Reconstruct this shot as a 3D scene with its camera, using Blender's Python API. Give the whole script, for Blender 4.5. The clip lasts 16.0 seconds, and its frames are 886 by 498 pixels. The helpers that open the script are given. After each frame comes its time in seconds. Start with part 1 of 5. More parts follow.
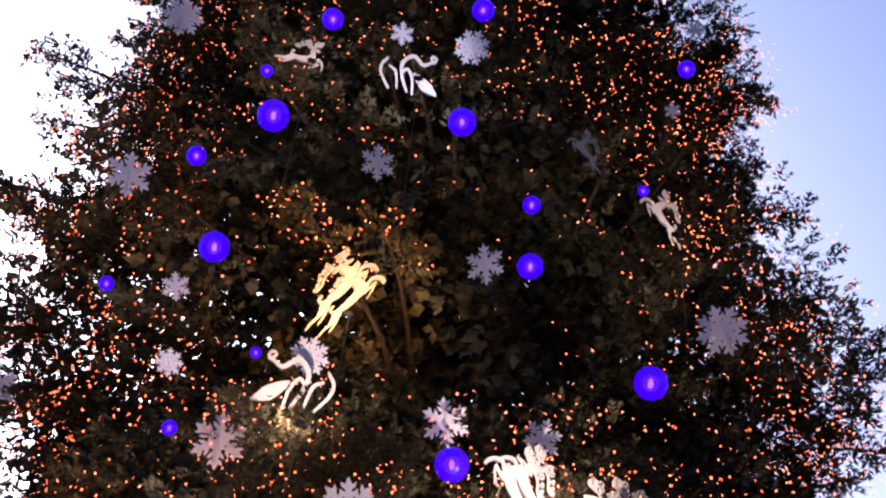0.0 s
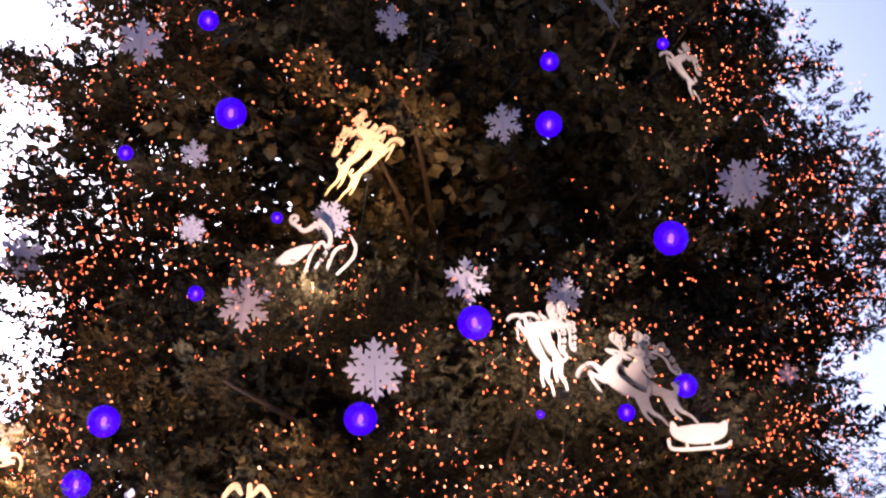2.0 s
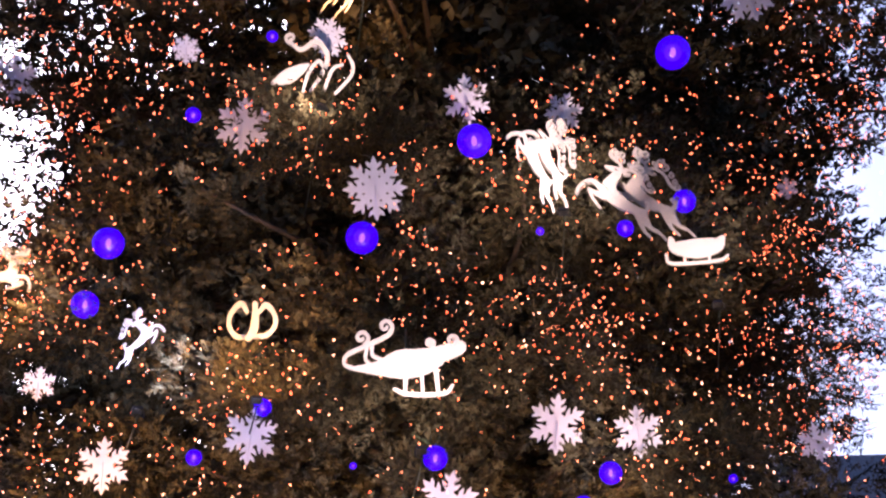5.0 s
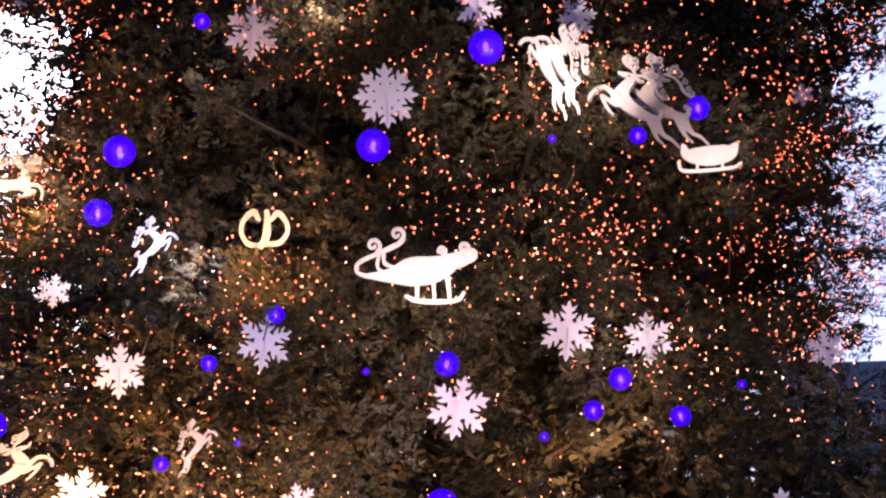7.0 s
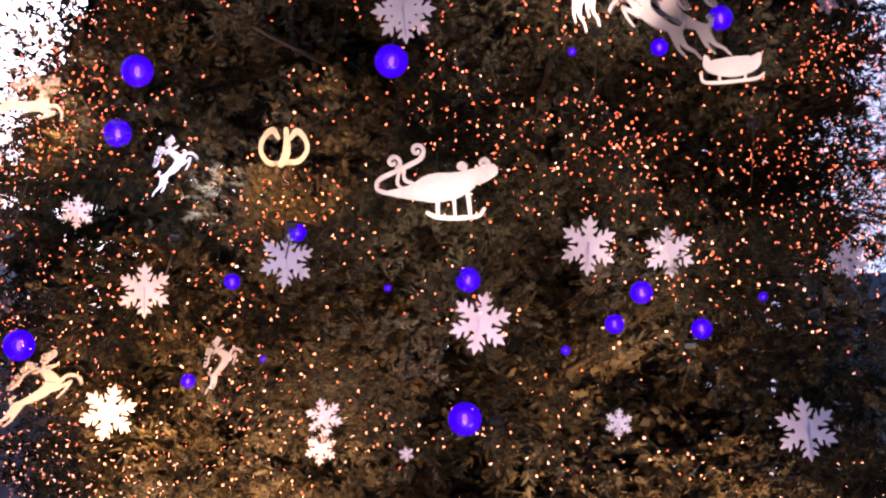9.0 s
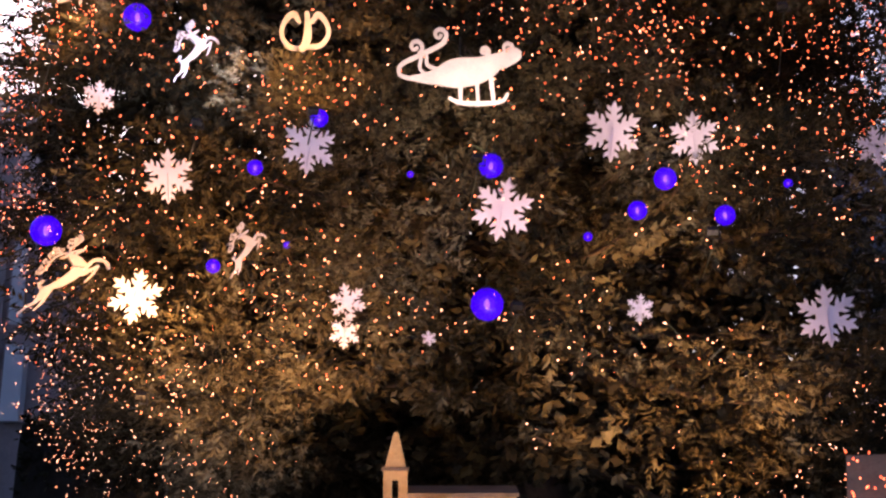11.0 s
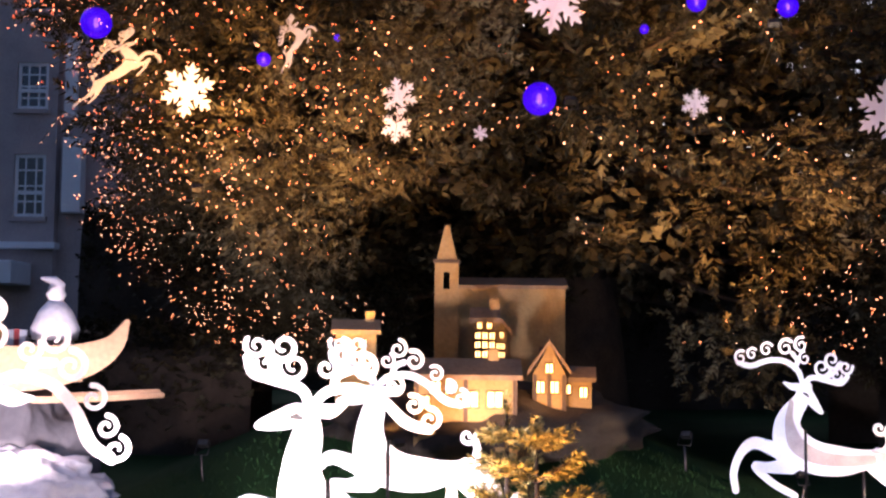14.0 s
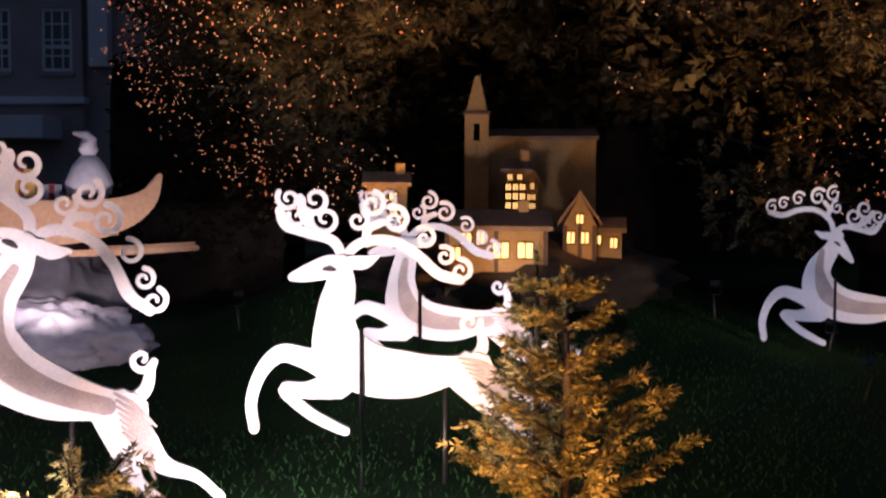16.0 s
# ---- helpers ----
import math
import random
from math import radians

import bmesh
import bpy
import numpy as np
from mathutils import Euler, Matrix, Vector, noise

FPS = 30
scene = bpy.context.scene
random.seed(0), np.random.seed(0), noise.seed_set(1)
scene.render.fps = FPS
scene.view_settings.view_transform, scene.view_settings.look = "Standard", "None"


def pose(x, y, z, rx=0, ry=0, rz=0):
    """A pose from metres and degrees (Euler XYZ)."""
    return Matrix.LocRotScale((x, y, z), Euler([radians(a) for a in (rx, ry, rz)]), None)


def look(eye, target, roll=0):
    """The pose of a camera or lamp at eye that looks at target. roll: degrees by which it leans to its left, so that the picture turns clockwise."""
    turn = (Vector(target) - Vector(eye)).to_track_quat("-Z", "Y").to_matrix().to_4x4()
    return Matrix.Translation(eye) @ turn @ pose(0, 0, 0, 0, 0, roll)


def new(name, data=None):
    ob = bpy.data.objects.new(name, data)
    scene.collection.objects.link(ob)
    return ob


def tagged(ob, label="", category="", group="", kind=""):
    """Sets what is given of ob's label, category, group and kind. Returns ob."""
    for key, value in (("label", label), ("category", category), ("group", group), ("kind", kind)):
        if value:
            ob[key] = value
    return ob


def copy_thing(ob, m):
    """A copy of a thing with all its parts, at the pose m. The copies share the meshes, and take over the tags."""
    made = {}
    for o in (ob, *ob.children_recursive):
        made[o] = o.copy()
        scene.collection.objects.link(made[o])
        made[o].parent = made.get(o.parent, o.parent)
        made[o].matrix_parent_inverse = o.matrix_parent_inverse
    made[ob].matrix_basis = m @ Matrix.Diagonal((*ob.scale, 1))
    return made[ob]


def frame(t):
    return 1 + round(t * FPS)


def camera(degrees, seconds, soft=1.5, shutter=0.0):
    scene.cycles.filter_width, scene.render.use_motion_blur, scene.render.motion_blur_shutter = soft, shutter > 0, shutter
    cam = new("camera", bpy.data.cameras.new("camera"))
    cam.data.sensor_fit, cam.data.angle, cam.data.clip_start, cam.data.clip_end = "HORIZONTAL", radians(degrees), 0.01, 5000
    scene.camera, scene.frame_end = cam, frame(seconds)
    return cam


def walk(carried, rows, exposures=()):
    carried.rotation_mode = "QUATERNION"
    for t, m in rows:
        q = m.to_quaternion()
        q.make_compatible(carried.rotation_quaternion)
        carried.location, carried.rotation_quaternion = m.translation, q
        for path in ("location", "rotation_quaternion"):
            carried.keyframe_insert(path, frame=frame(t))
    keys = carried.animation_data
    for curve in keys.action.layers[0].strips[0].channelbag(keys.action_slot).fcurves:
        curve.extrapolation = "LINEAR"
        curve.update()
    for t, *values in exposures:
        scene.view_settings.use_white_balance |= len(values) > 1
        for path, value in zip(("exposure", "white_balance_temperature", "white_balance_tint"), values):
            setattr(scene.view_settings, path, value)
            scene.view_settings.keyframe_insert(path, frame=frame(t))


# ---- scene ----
# One hand-held turn from the crown of a lit conifer down to the lawn with its deer panels.
cam = camera(42.8, 16.0, soft=2.3, shutter=0.5)
EYE = Vector((0.0, 0.0, 1.6))


def aim(az, el, roll):
    """Pose of the camera at the eye, by azimuth from +y to +x, elevation and roll in degrees."""
    a, e = radians(az), radians(el)
    d = Vector((math.sin(a) * math.cos(e), math.cos(a) * math.cos(e), math.sin(e)))
    return look(EYE, EYE + d, roll)


TURN = [
    (0.0, 7.29, 45.50, 0.78),
    (0.5, 7.04, 44.48, 0.61),
    (1.0, 6.47, 42.63, 0.87),
    (1.5, 5.96, 40.33, 0.82),
    (2.0, 6.05, 38.44, 0.10),
    (2.5, 6.49, 37.20, -0.46),
    (3.0, 6.57, 36.14, -0.67),
    (3.5, 6.17, 34.85, -0.61),
    (4.0, 5.95, 33.71, -0.61),
    (4.5, 6.11, 31.37, -0.72),
    (7.0, 5.33, 24.61, -0.32),
    (7.5, 4.91, 23.48, -0.46),
    (8.0, 4.67, 22.38, -0.64),
    (10.4, 3.45, 17.03, -0.35),
    (10.5, 3.40, 16.50, -0.35),
    (10.6, 3.30, 15.44, -0.30),
    (10.7, 3.20, 15.27, -0.25),
    (11.0, 2.93, 14.62, -0.13),
    (11.5, 2.11, 13.27, -0.25),
    (12.0, 1.74, 11.27, -0.22),
    (12.5, 1.47, 9.36, -0.19),
    (13.0, 0.89, 7.84, 0.47),
    (13.5, 0.68, 6.12, 0.30),
    (14.0, 0.34, 4.23, 0.56),
    (14.5, -0.00, 3.00, 0.43),
    (15.0, 0.14, 1.53, 0.21),
    (15.5, -0.55, -1.18, 0.37),
    (16.0, -1.15, -3.28, 0.13),
]
walk(cam, [(t, aim(a, e, r)) for t, a, e, r in TURN],
     exposures=[(0, 0.3, 5500, 24), (2, 0.38, 5500, 26), (4.5, 0.4, 5400, 28), (8, 0.1, 5400, 30), (11, 0.0, 5900, 30), (13, 0.05, 6000, 26),
                (14.0, -0.05, 6000, 24), (15, -0.95, 6000, 24), (16, -2.0, 6000, 24)])

# ---- sky and lamps ----
world = bpy.data.worlds.new("dusk_sky")
scene.world = world
world.use_nodes = True
wn, wl = world.node_tree.nodes, world.node_tree.links
sky = wn.new("ShaderNodeTexSky")
sky.sky_type, sky.sun_disc = "NISHITA", False
sky.sun_elevation, sky.sun_rotation = radians(34), radians(-10)
sky.air_density, sky.dust_density, sky.ozone_density = 1.0, 5.0, 4.0
wl.new(sky.outputs[0], wn["Background"].inputs[0])
wn["Background"].inputs[1].default_value = 0.15

sun = new("sun", bpy.data.lights.new("sun", "SUN"))
sun.data.energy, sun.data.angle, sun.data.color = 0.12, radians(40), (1.0, 0.93, 0.88)
sun.matrix_world = look((0, 0, 0), (0.14, -0.82, -0.56))


def spot(name, eye, target, watts, cone, colour, size=0.08):
    """A floodlight's lamp."""
    ob = new(name, bpy.data.lights.new(name, "SPOT"))
    ob.data.energy, ob.data.spot_size, ob.data.spot_blend = watts, radians(cone), 0.6
    ob.data.color, ob.data.shadow_soft_size = colour, size
    ob.matrix_world = look(eye, target)
    return ob


WARM, GOLD, COOL = (1.0, 0.7, 0.42), (1.0, 0.46, 0.11), (0.85, 0.9, 1.0)

# ---- materials ----


def material(name):
    m = bpy.data.materials.new(name)
    m.use_nodes = True
    n = m.node_tree.nodes
    return m, n, m.node_tree.links, n["Principled BSDF"]


def surface(name, dark, light, scale=4.0, rough=0.7, bump=0.3, fine=40.0, metal=0.0, object_random=0.0, island=0.0, spec=0.5):
    """A surface that varies at two scales, with fine relief."""
    m, n, l, b = material(name)
    co = n.new("ShaderNodeTexCoord")
    big, small = n.new("ShaderNodeTexNoise"), n.new("ShaderNodeTexNoise")
    big.inputs["Scale"].default_value, small.inputs["Scale"].default_value = scale, fine
    big.inputs["Detail"].default_value, small.inputs["Detail"].default_value = 5, 4
    mixf = n.new("ShaderNodeMath")
    mixf.operation = "MULTIPLY_ADD"
    mixf.inputs[1].default_value = 0.6
    half = n.new("ShaderNodeMath")
    half.operation = "MULTIPLY"
    half.inputs[1].default_value = 0.4
    ramp = n.new("ShaderNodeValToRGB")
    ramp.color_ramp.elements[0].position, ramp.color_ramp.elements[1].position = 0.32, 0.68
    ramp.color_ramp.elements[0].color, ramp.color_ramp.elements[1].color = (*dark, 1), (*light, 1)
    for tex in (big, small):
        l.new(co.outputs["Object"], tex.inputs["Vector"])
    l.new(small.outputs["Fac"], half.inputs[0])
    l.new(big.outputs["Fac"], mixf.inputs[0])
    l.new(half.outputs[0], mixf.inputs[2])
    last = mixf.outputs[0]
    if object_random or island:
        src = n.new("ShaderNodeObjectInfo" if object_random else "ShaderNodeNewGeometry")
        add = n.new("ShaderNodeMath")
        add.operation = "MULTIPLY_ADD"
        add.inputs[1].default_value = object_random or island
        l.new(src.outputs["Random" if object_random else "Random Per Island"], add.inputs[0])
        sub = n.new("ShaderNodeMath")
        sub.operation = "SUBTRACT"
        sub.inputs[1].default_value = 0.5 * (object_random or island)
        l.new(last, add.inputs[2])
        l.new(add.outputs[0], sub.inputs[0])
        last = sub.outputs[0]
    l.new(last, ramp.inputs[0])
    l.new(ramp.outputs[0], b.inputs["Base Color"])
    b.inputs["Roughness"].default_value, b.inputs["Metallic"].default_value = rough, metal
    b.inputs["Specular IOR Level"].default_value = spec
    if bump:
        bp = n.new("ShaderNodeBump")
        bp.inputs["Strength"].default_value, bp.inputs["Distance"].default_value = bump, 0.02
        l.new(small.outputs["Fac"], bp.inputs["Height"])
        l.new(bp.outputs[0], b.inputs["Normal"])
    return m


def glow(name, low, high, strength, sample=True):
    """A lamp's own light; the tint varies from piece to piece."""
    m, n, l, b = material(name)
    geo, ramp = n.new("ShaderNodeNewGeometry"), n.new("ShaderNodeValToRGB")
    ramp.color_ramp.elements[0].color, ramp.color_ramp.elements[1].color = (*low, 1), (*high, 1)
    l.new(geo.outputs["Random Per Island"], ramp.inputs[0])
    l.new(ramp.outputs[0], b.inputs["Emission Color"])
    b.inputs["Base Color"].default_value = (*low, 1)
    b.inputs["Emission Strength"].default_value = strength
    if not sample:
        m.cycles.emission_sampling = "NONE"
    return m


M_LEAF = surface("conifer_foliage", (0.006, 0.007, 0.004), (0.1, 0.096, 0.062), 0.75, 0.8, 0.0, 7.0, island=0.22, spec=0.15)
# whole boughs differ: dark olive, brown and pale grey-green
ln_ = M_LEAF.node_tree.nodes
for nd in ln_:
    if nd.bl_idname == "ShaderNodeMath" and nd.operation == "MULTIPLY_ADD" and abs(nd.inputs[1].default_value - 0.6) < 1e-4:
        nd.inputs[1].default_value = 1.2
    if nd.bl_idname == "ShaderNodeMath" and nd.operation == "MULTIPLY":
        nd.inputs[1].default_value = 0.2
    if nd.bl_idname == "ShaderNodeValToRGB":
        nd.color_ramp.elements[0].position, nd.color_ramp.elements[1].position = 0.52, 0.92
        nd.color_ramp.elements.new(0.72).color = (0.036, 0.029, 0.013, 1)
M_BARK = surface("bark", (0.02, 0.014, 0.01), (0.075, 0.052, 0.035), 3.0, 0.9, 0.8, 30.0)
M_BULB = glow("fairy_bulb", (1.0, 0.10, 0.022), (1.0, 0.25, 0.085), 6.0, sample=False)
M_BULB_LOW = glow("warm_white_fairy_bulb", (1.0, 0.2, 0.055), (1.0, 0.48, 0.24), 9.0, sample=False)
M_WIRE = surface("cable_green", (0.01, 0.018, 0.01), (0.02, 0.03, 0.015), 8.0, 0.5, 0.0)
M_WHITE = surface("white_plywood", (0.62, 0.61, 0.62), (0.82, 0.81, 0.80), 3.0, 0.55, 0.15, 60.0)
M_INSET = surface("greyed_plywood_inset", (0.26, 0.22, 0.21), (0.5, 0.42, 0.38), 6.0, 0.7, 0.3, 90.0)
M_TREEPLY = surface("weathered_white_plywood", (0.24, 0.23, 0.25), (0.38, 0.36, 0.37), 3.0, 0.6, 0.2, 50.0)
M_FROST = surface("frosted_acrylic", (0.66, 0.65, 0.72), (0.84, 0.82, 0.9), 4.0, 0.5, 0.1, 50.0)
M_STEEL = surface("dark_steel", (0.02, 0.02, 0.022), (0.06, 0.06, 0.06), 8.0, 0.45, 0.1, metal=0.8)
M_GRASS = surface("lawn_grass", (0.006, 0.024, 0.008), (0.016, 0.048, 0.014), 1.5, 0.95, 0.5, 45.0, spec=0.1)
M_BLADE = surface("grass_blades", (0.006, 0.028, 0.008), (0.016, 0.055, 0.014), 2.0, 0.95, 0.0, 20.0, island=0.3, spec=0.1)
M_STONE = surface("grey_brown_stone", (0.34, 0.28, 0.28), (0.5, 0.42, 0.41), 1.2, 0.85, 0.5, 14.0)
M_TRIM = surface("white_painted_trim", (0.72, 0.73, 0.76), (0.84, 0.85, 0.88), 2.0, 0.5, 0.1, 30.0)
M_SLATE = surface("slate_roof", (0.05, 0.055, 0.07), (0.12, 0.125, 0.15), 2.0, 0.6, 0.5, 12.0)
M_RENDER = surface("ochre_rendered_model_wall", (0.2, 0.125, 0.045), (0.34, 0.23, 0.095), 2.5, 0.85, 0.4, 30.0)
M_ROOF = surface("brown_model_roof", (0.12, 0.08, 0.05), (0.24, 0.17, 0.11), 3.0, 0.85, 0.5, 30.0)
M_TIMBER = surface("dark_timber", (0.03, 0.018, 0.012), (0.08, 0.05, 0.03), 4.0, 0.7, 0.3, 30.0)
M_SNOW = surface("artificial_snow", (0.55, 0.58, 0.7), (0.82, 0.84, 0.9), 2.0, 0.7, 0.7, 14.0)
M_WOOD = surface("pale_orange_wood", (0.35, 0.2, 0.11), (0.6, 0.38, 0.22), 2.0, 0.55, 0.2, 25.0)
M_GOLDP = surface("gold_paper", (0.5, 0.3, 0.06), (0.75, 0.5, 0.15), 6.0, 0.35, 0.2, 30.0, metal=0.4)
M_RED = surface("red_card", (0.25, 0.02, 0.03), (0.4, 0.04, 0.05), 6.0, 0.5, 0.1)
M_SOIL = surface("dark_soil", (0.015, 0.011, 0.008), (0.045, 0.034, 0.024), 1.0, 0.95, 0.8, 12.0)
M_FIR = surface("young_fir_needles", (0.08, 0.085, 0.025), (0.3, 0.24, 0.08), 3.0, 0.6, 0.0, 20.0, island=0.4)
M_LAMPWIN = glow("lit_window", (1.0, 0.45, 0.08), (1.0, 0.58, 0.17), 9.0)
M_CORE = glow("blue_bulb_core", (0.62, 0.42, 1.0), (0.85, 0.62, 1.0), 6.0, sample=False)

M_GLOBE, gn, gl, gb = material("indigo_lit_globe")
gb.inputs["Base Color"].default_value = (0.02, 0.005, 0.25, 1)
gb.inputs["Specular IOR Level"].default_value = 0.2
gb.inputs["Roughness"].default_value = 0.25
gb.inputs["Emission Color"].default_value = (0.085, 0.006, 1.0, 1)
gb.inputs["Emission Strength"].default_value = 0.85
gtr, gmix = gn.new("ShaderNodeBsdfTransparent"), gn.new("ShaderNodeMixShader")
gtr.inputs[0].default_value = (0.6, 0.4, 1.0, 1)
gmix.inputs[0].default_value = 0.55
gl.new(gtr.outputs[0], gmix.inputs[1])
gl.new(gb.outputs[0], gmix.inputs[2])
gl.new(gmix.outputs[0], gn["Material Output"].inputs[0])
M_GLOBE.cycles.emission_sampling = "NONE"

# glowing see-through violet that imitates the halo round the bulb
M_HALO = M_GLOBE.copy()
M_HALO.name = "violet_inner_diffuser"
for nd in M_HALO.node_tree.nodes:
    if nd.bl_idname == "ShaderNodeBsdfPrincipled":
        nd.inputs["Emission Color"].default_value = (0.3, 0.08, 1.0, 1)
        nd.inputs["Emission Strength"].default_value = 1.5
    if nd.bl_idname == "ShaderNodeMixShader":
        nd.inputs[0].default_value = 0.4

fn, fl = M_FROST.node_tree.nodes, M_FROST.node_tree.links
ftr, fmix = fn.new("ShaderNodeBsdfTranslucent"), fn.new("ShaderNodeMixShader")
ftr.inputs[0].default_value, fmix.inputs[0].default_value = (0.8, 0.78, 0.92, 1), 0.55
fl.new(fn["Principled BSDF"].outputs[0], fmix.inputs[1])
fl.new(ftr.outputs[0], fmix.inputs[2])
fl.new(fmix.outputs[0], fn["Material Output"].inputs[0])

M_PANE, pn, pl, pb = material("dark_window_glass")
pb.inputs["Base Color"].default_value = (0.02, 0.03, 0.05, 1)
pb.inputs["Roughness"].default_value = 0.08

# ---- mesh helpers ----


def part(name, bm, mat, parent=None, label=""):
    """One mesh object out of a bmesh, under a thing or a part."""
    me = bpy.data.meshes.new(name)
    bm.normal_update()
    bm.to_mesh(me)
    bm.free()
    me.materials.append(mat)
    ob = new(name, me)
    ob.parent = parent
    return tagged(ob, label)


def raw(name, verts, faces, mat, parent=None, smooth=False):
    """One mesh object out of arrays of vertices and faces."""
    me = bpy.data.meshes.new(name)
    me.from_pydata([tuple(v) for v in verts], [], [tuple(f) for f in faces])
    me.materials.append(mat)
    if smooth:
        me.polygons.foreach_set("use_smooth", [True] * len(me.polygons))
    ob = new(name, me)
    ob.parent = parent
    return ob


def thing(name, m, label, category, group="", kind=""):
    ob = new(name)
    ob.empty_display_size = 0.1
    ob.matrix_world = m
    return tagged(ob, label, category, group, kind)


def box(bm, x0, x1, y0, y1, z0, z1, bevel=0.0):
    r = bmesh.ops.create_cube(bm, size=1.0)
    bmesh.ops.scale(bm, vec=(x1 - x0, y1 - y0, z1 - z0), verts=r["verts"])
    bmesh.ops.translate(bm, vec=((x0 + x1) / 2, (y0 + y1) / 2, (z0 + z1) / 2), verts=r["verts"])
    if bevel:
        edges = list({e for v in r["verts"] for e in v.link_edges})
        bmesh.ops.bevel(bm, geom=edges, offset=bevel, segments=2, affect="EDGES", profile=0.7)
    return bm


def boxed(*a, bevel=0.0):
    return box(bmesh.new(), *a, bevel=bevel)


def tube(bm, pts, radii, sides=8, cap=True):
    """A tapered tube through points."""
    rings = []
    for i, p in enumerate(pts):
        p = Vector(p)
        d = Vector(pts[min(i + 1, len(pts) - 1)]) - Vector(pts[max(i - 1, 0)])
        q = d.normalized().to_track_quat("Z", "Y") if d.length > 1e-9 else Vector((0, 0, 1)).to_track_quat("Z", "Y")
        ring = [bm.verts.new(p + q @ Vector((radii[i] * math.cos(2 * math.pi * k / sides), radii[i] * math.sin(2 * math.pi * k / sides), 0))) for k in range(sides)]
        rings.append(ring)
    for a, b in zip(rings, rings[1:]):
        for k in range(sides):
            f = bm.faces.new((a[k], a[(k + 1) % sides], b[(k + 1) % sides], b[k]))
            f.smooth = True
    if cap:
        bm.faces.new(rings[0][::-1])
        bm.faces.new(rings[-1])
    return bm


def smooth_line(pts, n=8):
    """Points (x, z, half width) joined by a Catmull-Rom curve."""
    p = np.array(pts, float)
    p = np.vstack([2 * p[0] - p[1], p, 2 * p[-1] - p[-2]])
    out = []
    for i in range(1, len(p) - 2):
        for s in np.linspace(0, 1, n, endpoint=False):
            a, b, c, d = p[i - 1:i + 3]
            out.append(0.5 * (2 * b + (c - a) * s + (2 * a - 5 * b + 4 * c - d) * s * s + (3 * b - a - 3 * c + d) * s ** 3))
    out.append(p[-2])
    return np.array(out)


def ribbon(bm, line, depth, shift=0.0):
    """A flat cut-out strip in the x-z plane with rounded ends, of varying half width; depth along y."""
    line = np.asarray(line, float)
    d = np.gradient(line[:, :2], axis=0)
    d /= np.linalg.norm(d, axis=1)[:, None] + 1e-9
    nrm = np.stack([-d[:, 1], d[:, 0]], -1)
    w = np.maximum(line[:, 2], 1e-4)[:, None]
    left, right = line[:, :2] + nrm * w, line[:, :2] - nrm * w
    cap = [line[-1, :2] + w[-1] * (nrm[-1] * math.cos(a) + d[-1] * math.sin(a)) for a in (0.8, 1.57, 2.34)]
    foot = [line[0, :2] + w[0] * (-nrm[0] * math.cos(a) - d[0] * math.sin(a)) for a in (0.8, 1.57, 2.34)]
    for ring_y, flip in ((-depth / 2 + shift, False), (depth / 2 + shift, True)):
        a = [bm.verts.new((x, ring_y, z)) for x, z in left]
        b = [bm.verts.new((x, ring_y, z)) for x, z in right]
        c = [bm.verts.new((x, ring_y, z)) for x, z in cap]
        f = [bm.verts.new((x, ring_y, z)) for x, z in foot]
        for i in range(len(a) - 1):
            q = (a[i], a[i + 1], b[i + 1], b[i])
            bm.faces.new(q[::-1] if flip else q)
        q = (a[-1], *c, b[-1])
        bm.faces.new(q[::-1] if flip else q)
        q = (b[0], *f, a[0])
        bm.faces.new(q[::-1] if flip else q)
        loop = a + c + b[::-1] + f
        if flip:
            for i in range(len(loop)):
                j = (i + 1) % len(loop)
                bm.faces.new((first[i], loop[i], loop[j], first[j]))
        first = loop
    return bm


def curl(x, z, r, turns, start, w0, w1, hand=1, n=26):
    """A spiral that winds inwards to (x, z); start: the angle at its outer end, degrees."""
    out = []
    for i in range(n):
        s = i / (n - 1)
        a = radians(start) + hand * s * turns * 2 * math.pi
        rr = r * (1 - 0.78 * s)
        out.append((x + rr * math.cos(a), z + rr * math.sin(a), w0 + (w1 - w0) * s))
    return out

# ---- ground ----


def ground_z(x, y):
    """Height of the lawn: level near the eye, rising to the tree."""
    s = min(max((y - 7.3) / 3.6, 0.0), 1.0)
    side = 1.0 - 0.85 * min(max((x - 1.6) / 1.6, (-1.4 - x) / 1.4, 0.0), 1.0)
    return 0.78 * side * s * s * (3 - 2 * s) + 0.03 * noise.noise(Vector((x * 0.5, y * 0.5, 0)))


def spaced(near, far, step):
    a = list(np.arange(-near, near + 0.01, step))
    b = list(near + (far - near) * np.linspace(0.02, 1, 12) ** 2)
    return [-v for v in b[::-1]] + a + b


gx, gy = spaced(26, 900, 0.7), spaced(26, 900, 0.7)
gverts = [(x, y + 10, ground_z(x, y + 10) if abs(x) < 60 and abs(y) < 60 else ground_z(0, 60) * 0.6) for y in gy for x in gx]
nx = len(gx)
gfaces = [(j * nx + i, j * nx + i + 1, (j + 1) * nx + i + 1, (j + 1) * nx + i) for j in range(len(gy) - 1) for i in range(nx - 1)]
tagged(raw("ground", gverts, gfaces, M_GRASS, smooth=True), "dark green mown lawn rising towards the tree", "ground", kind="structure")

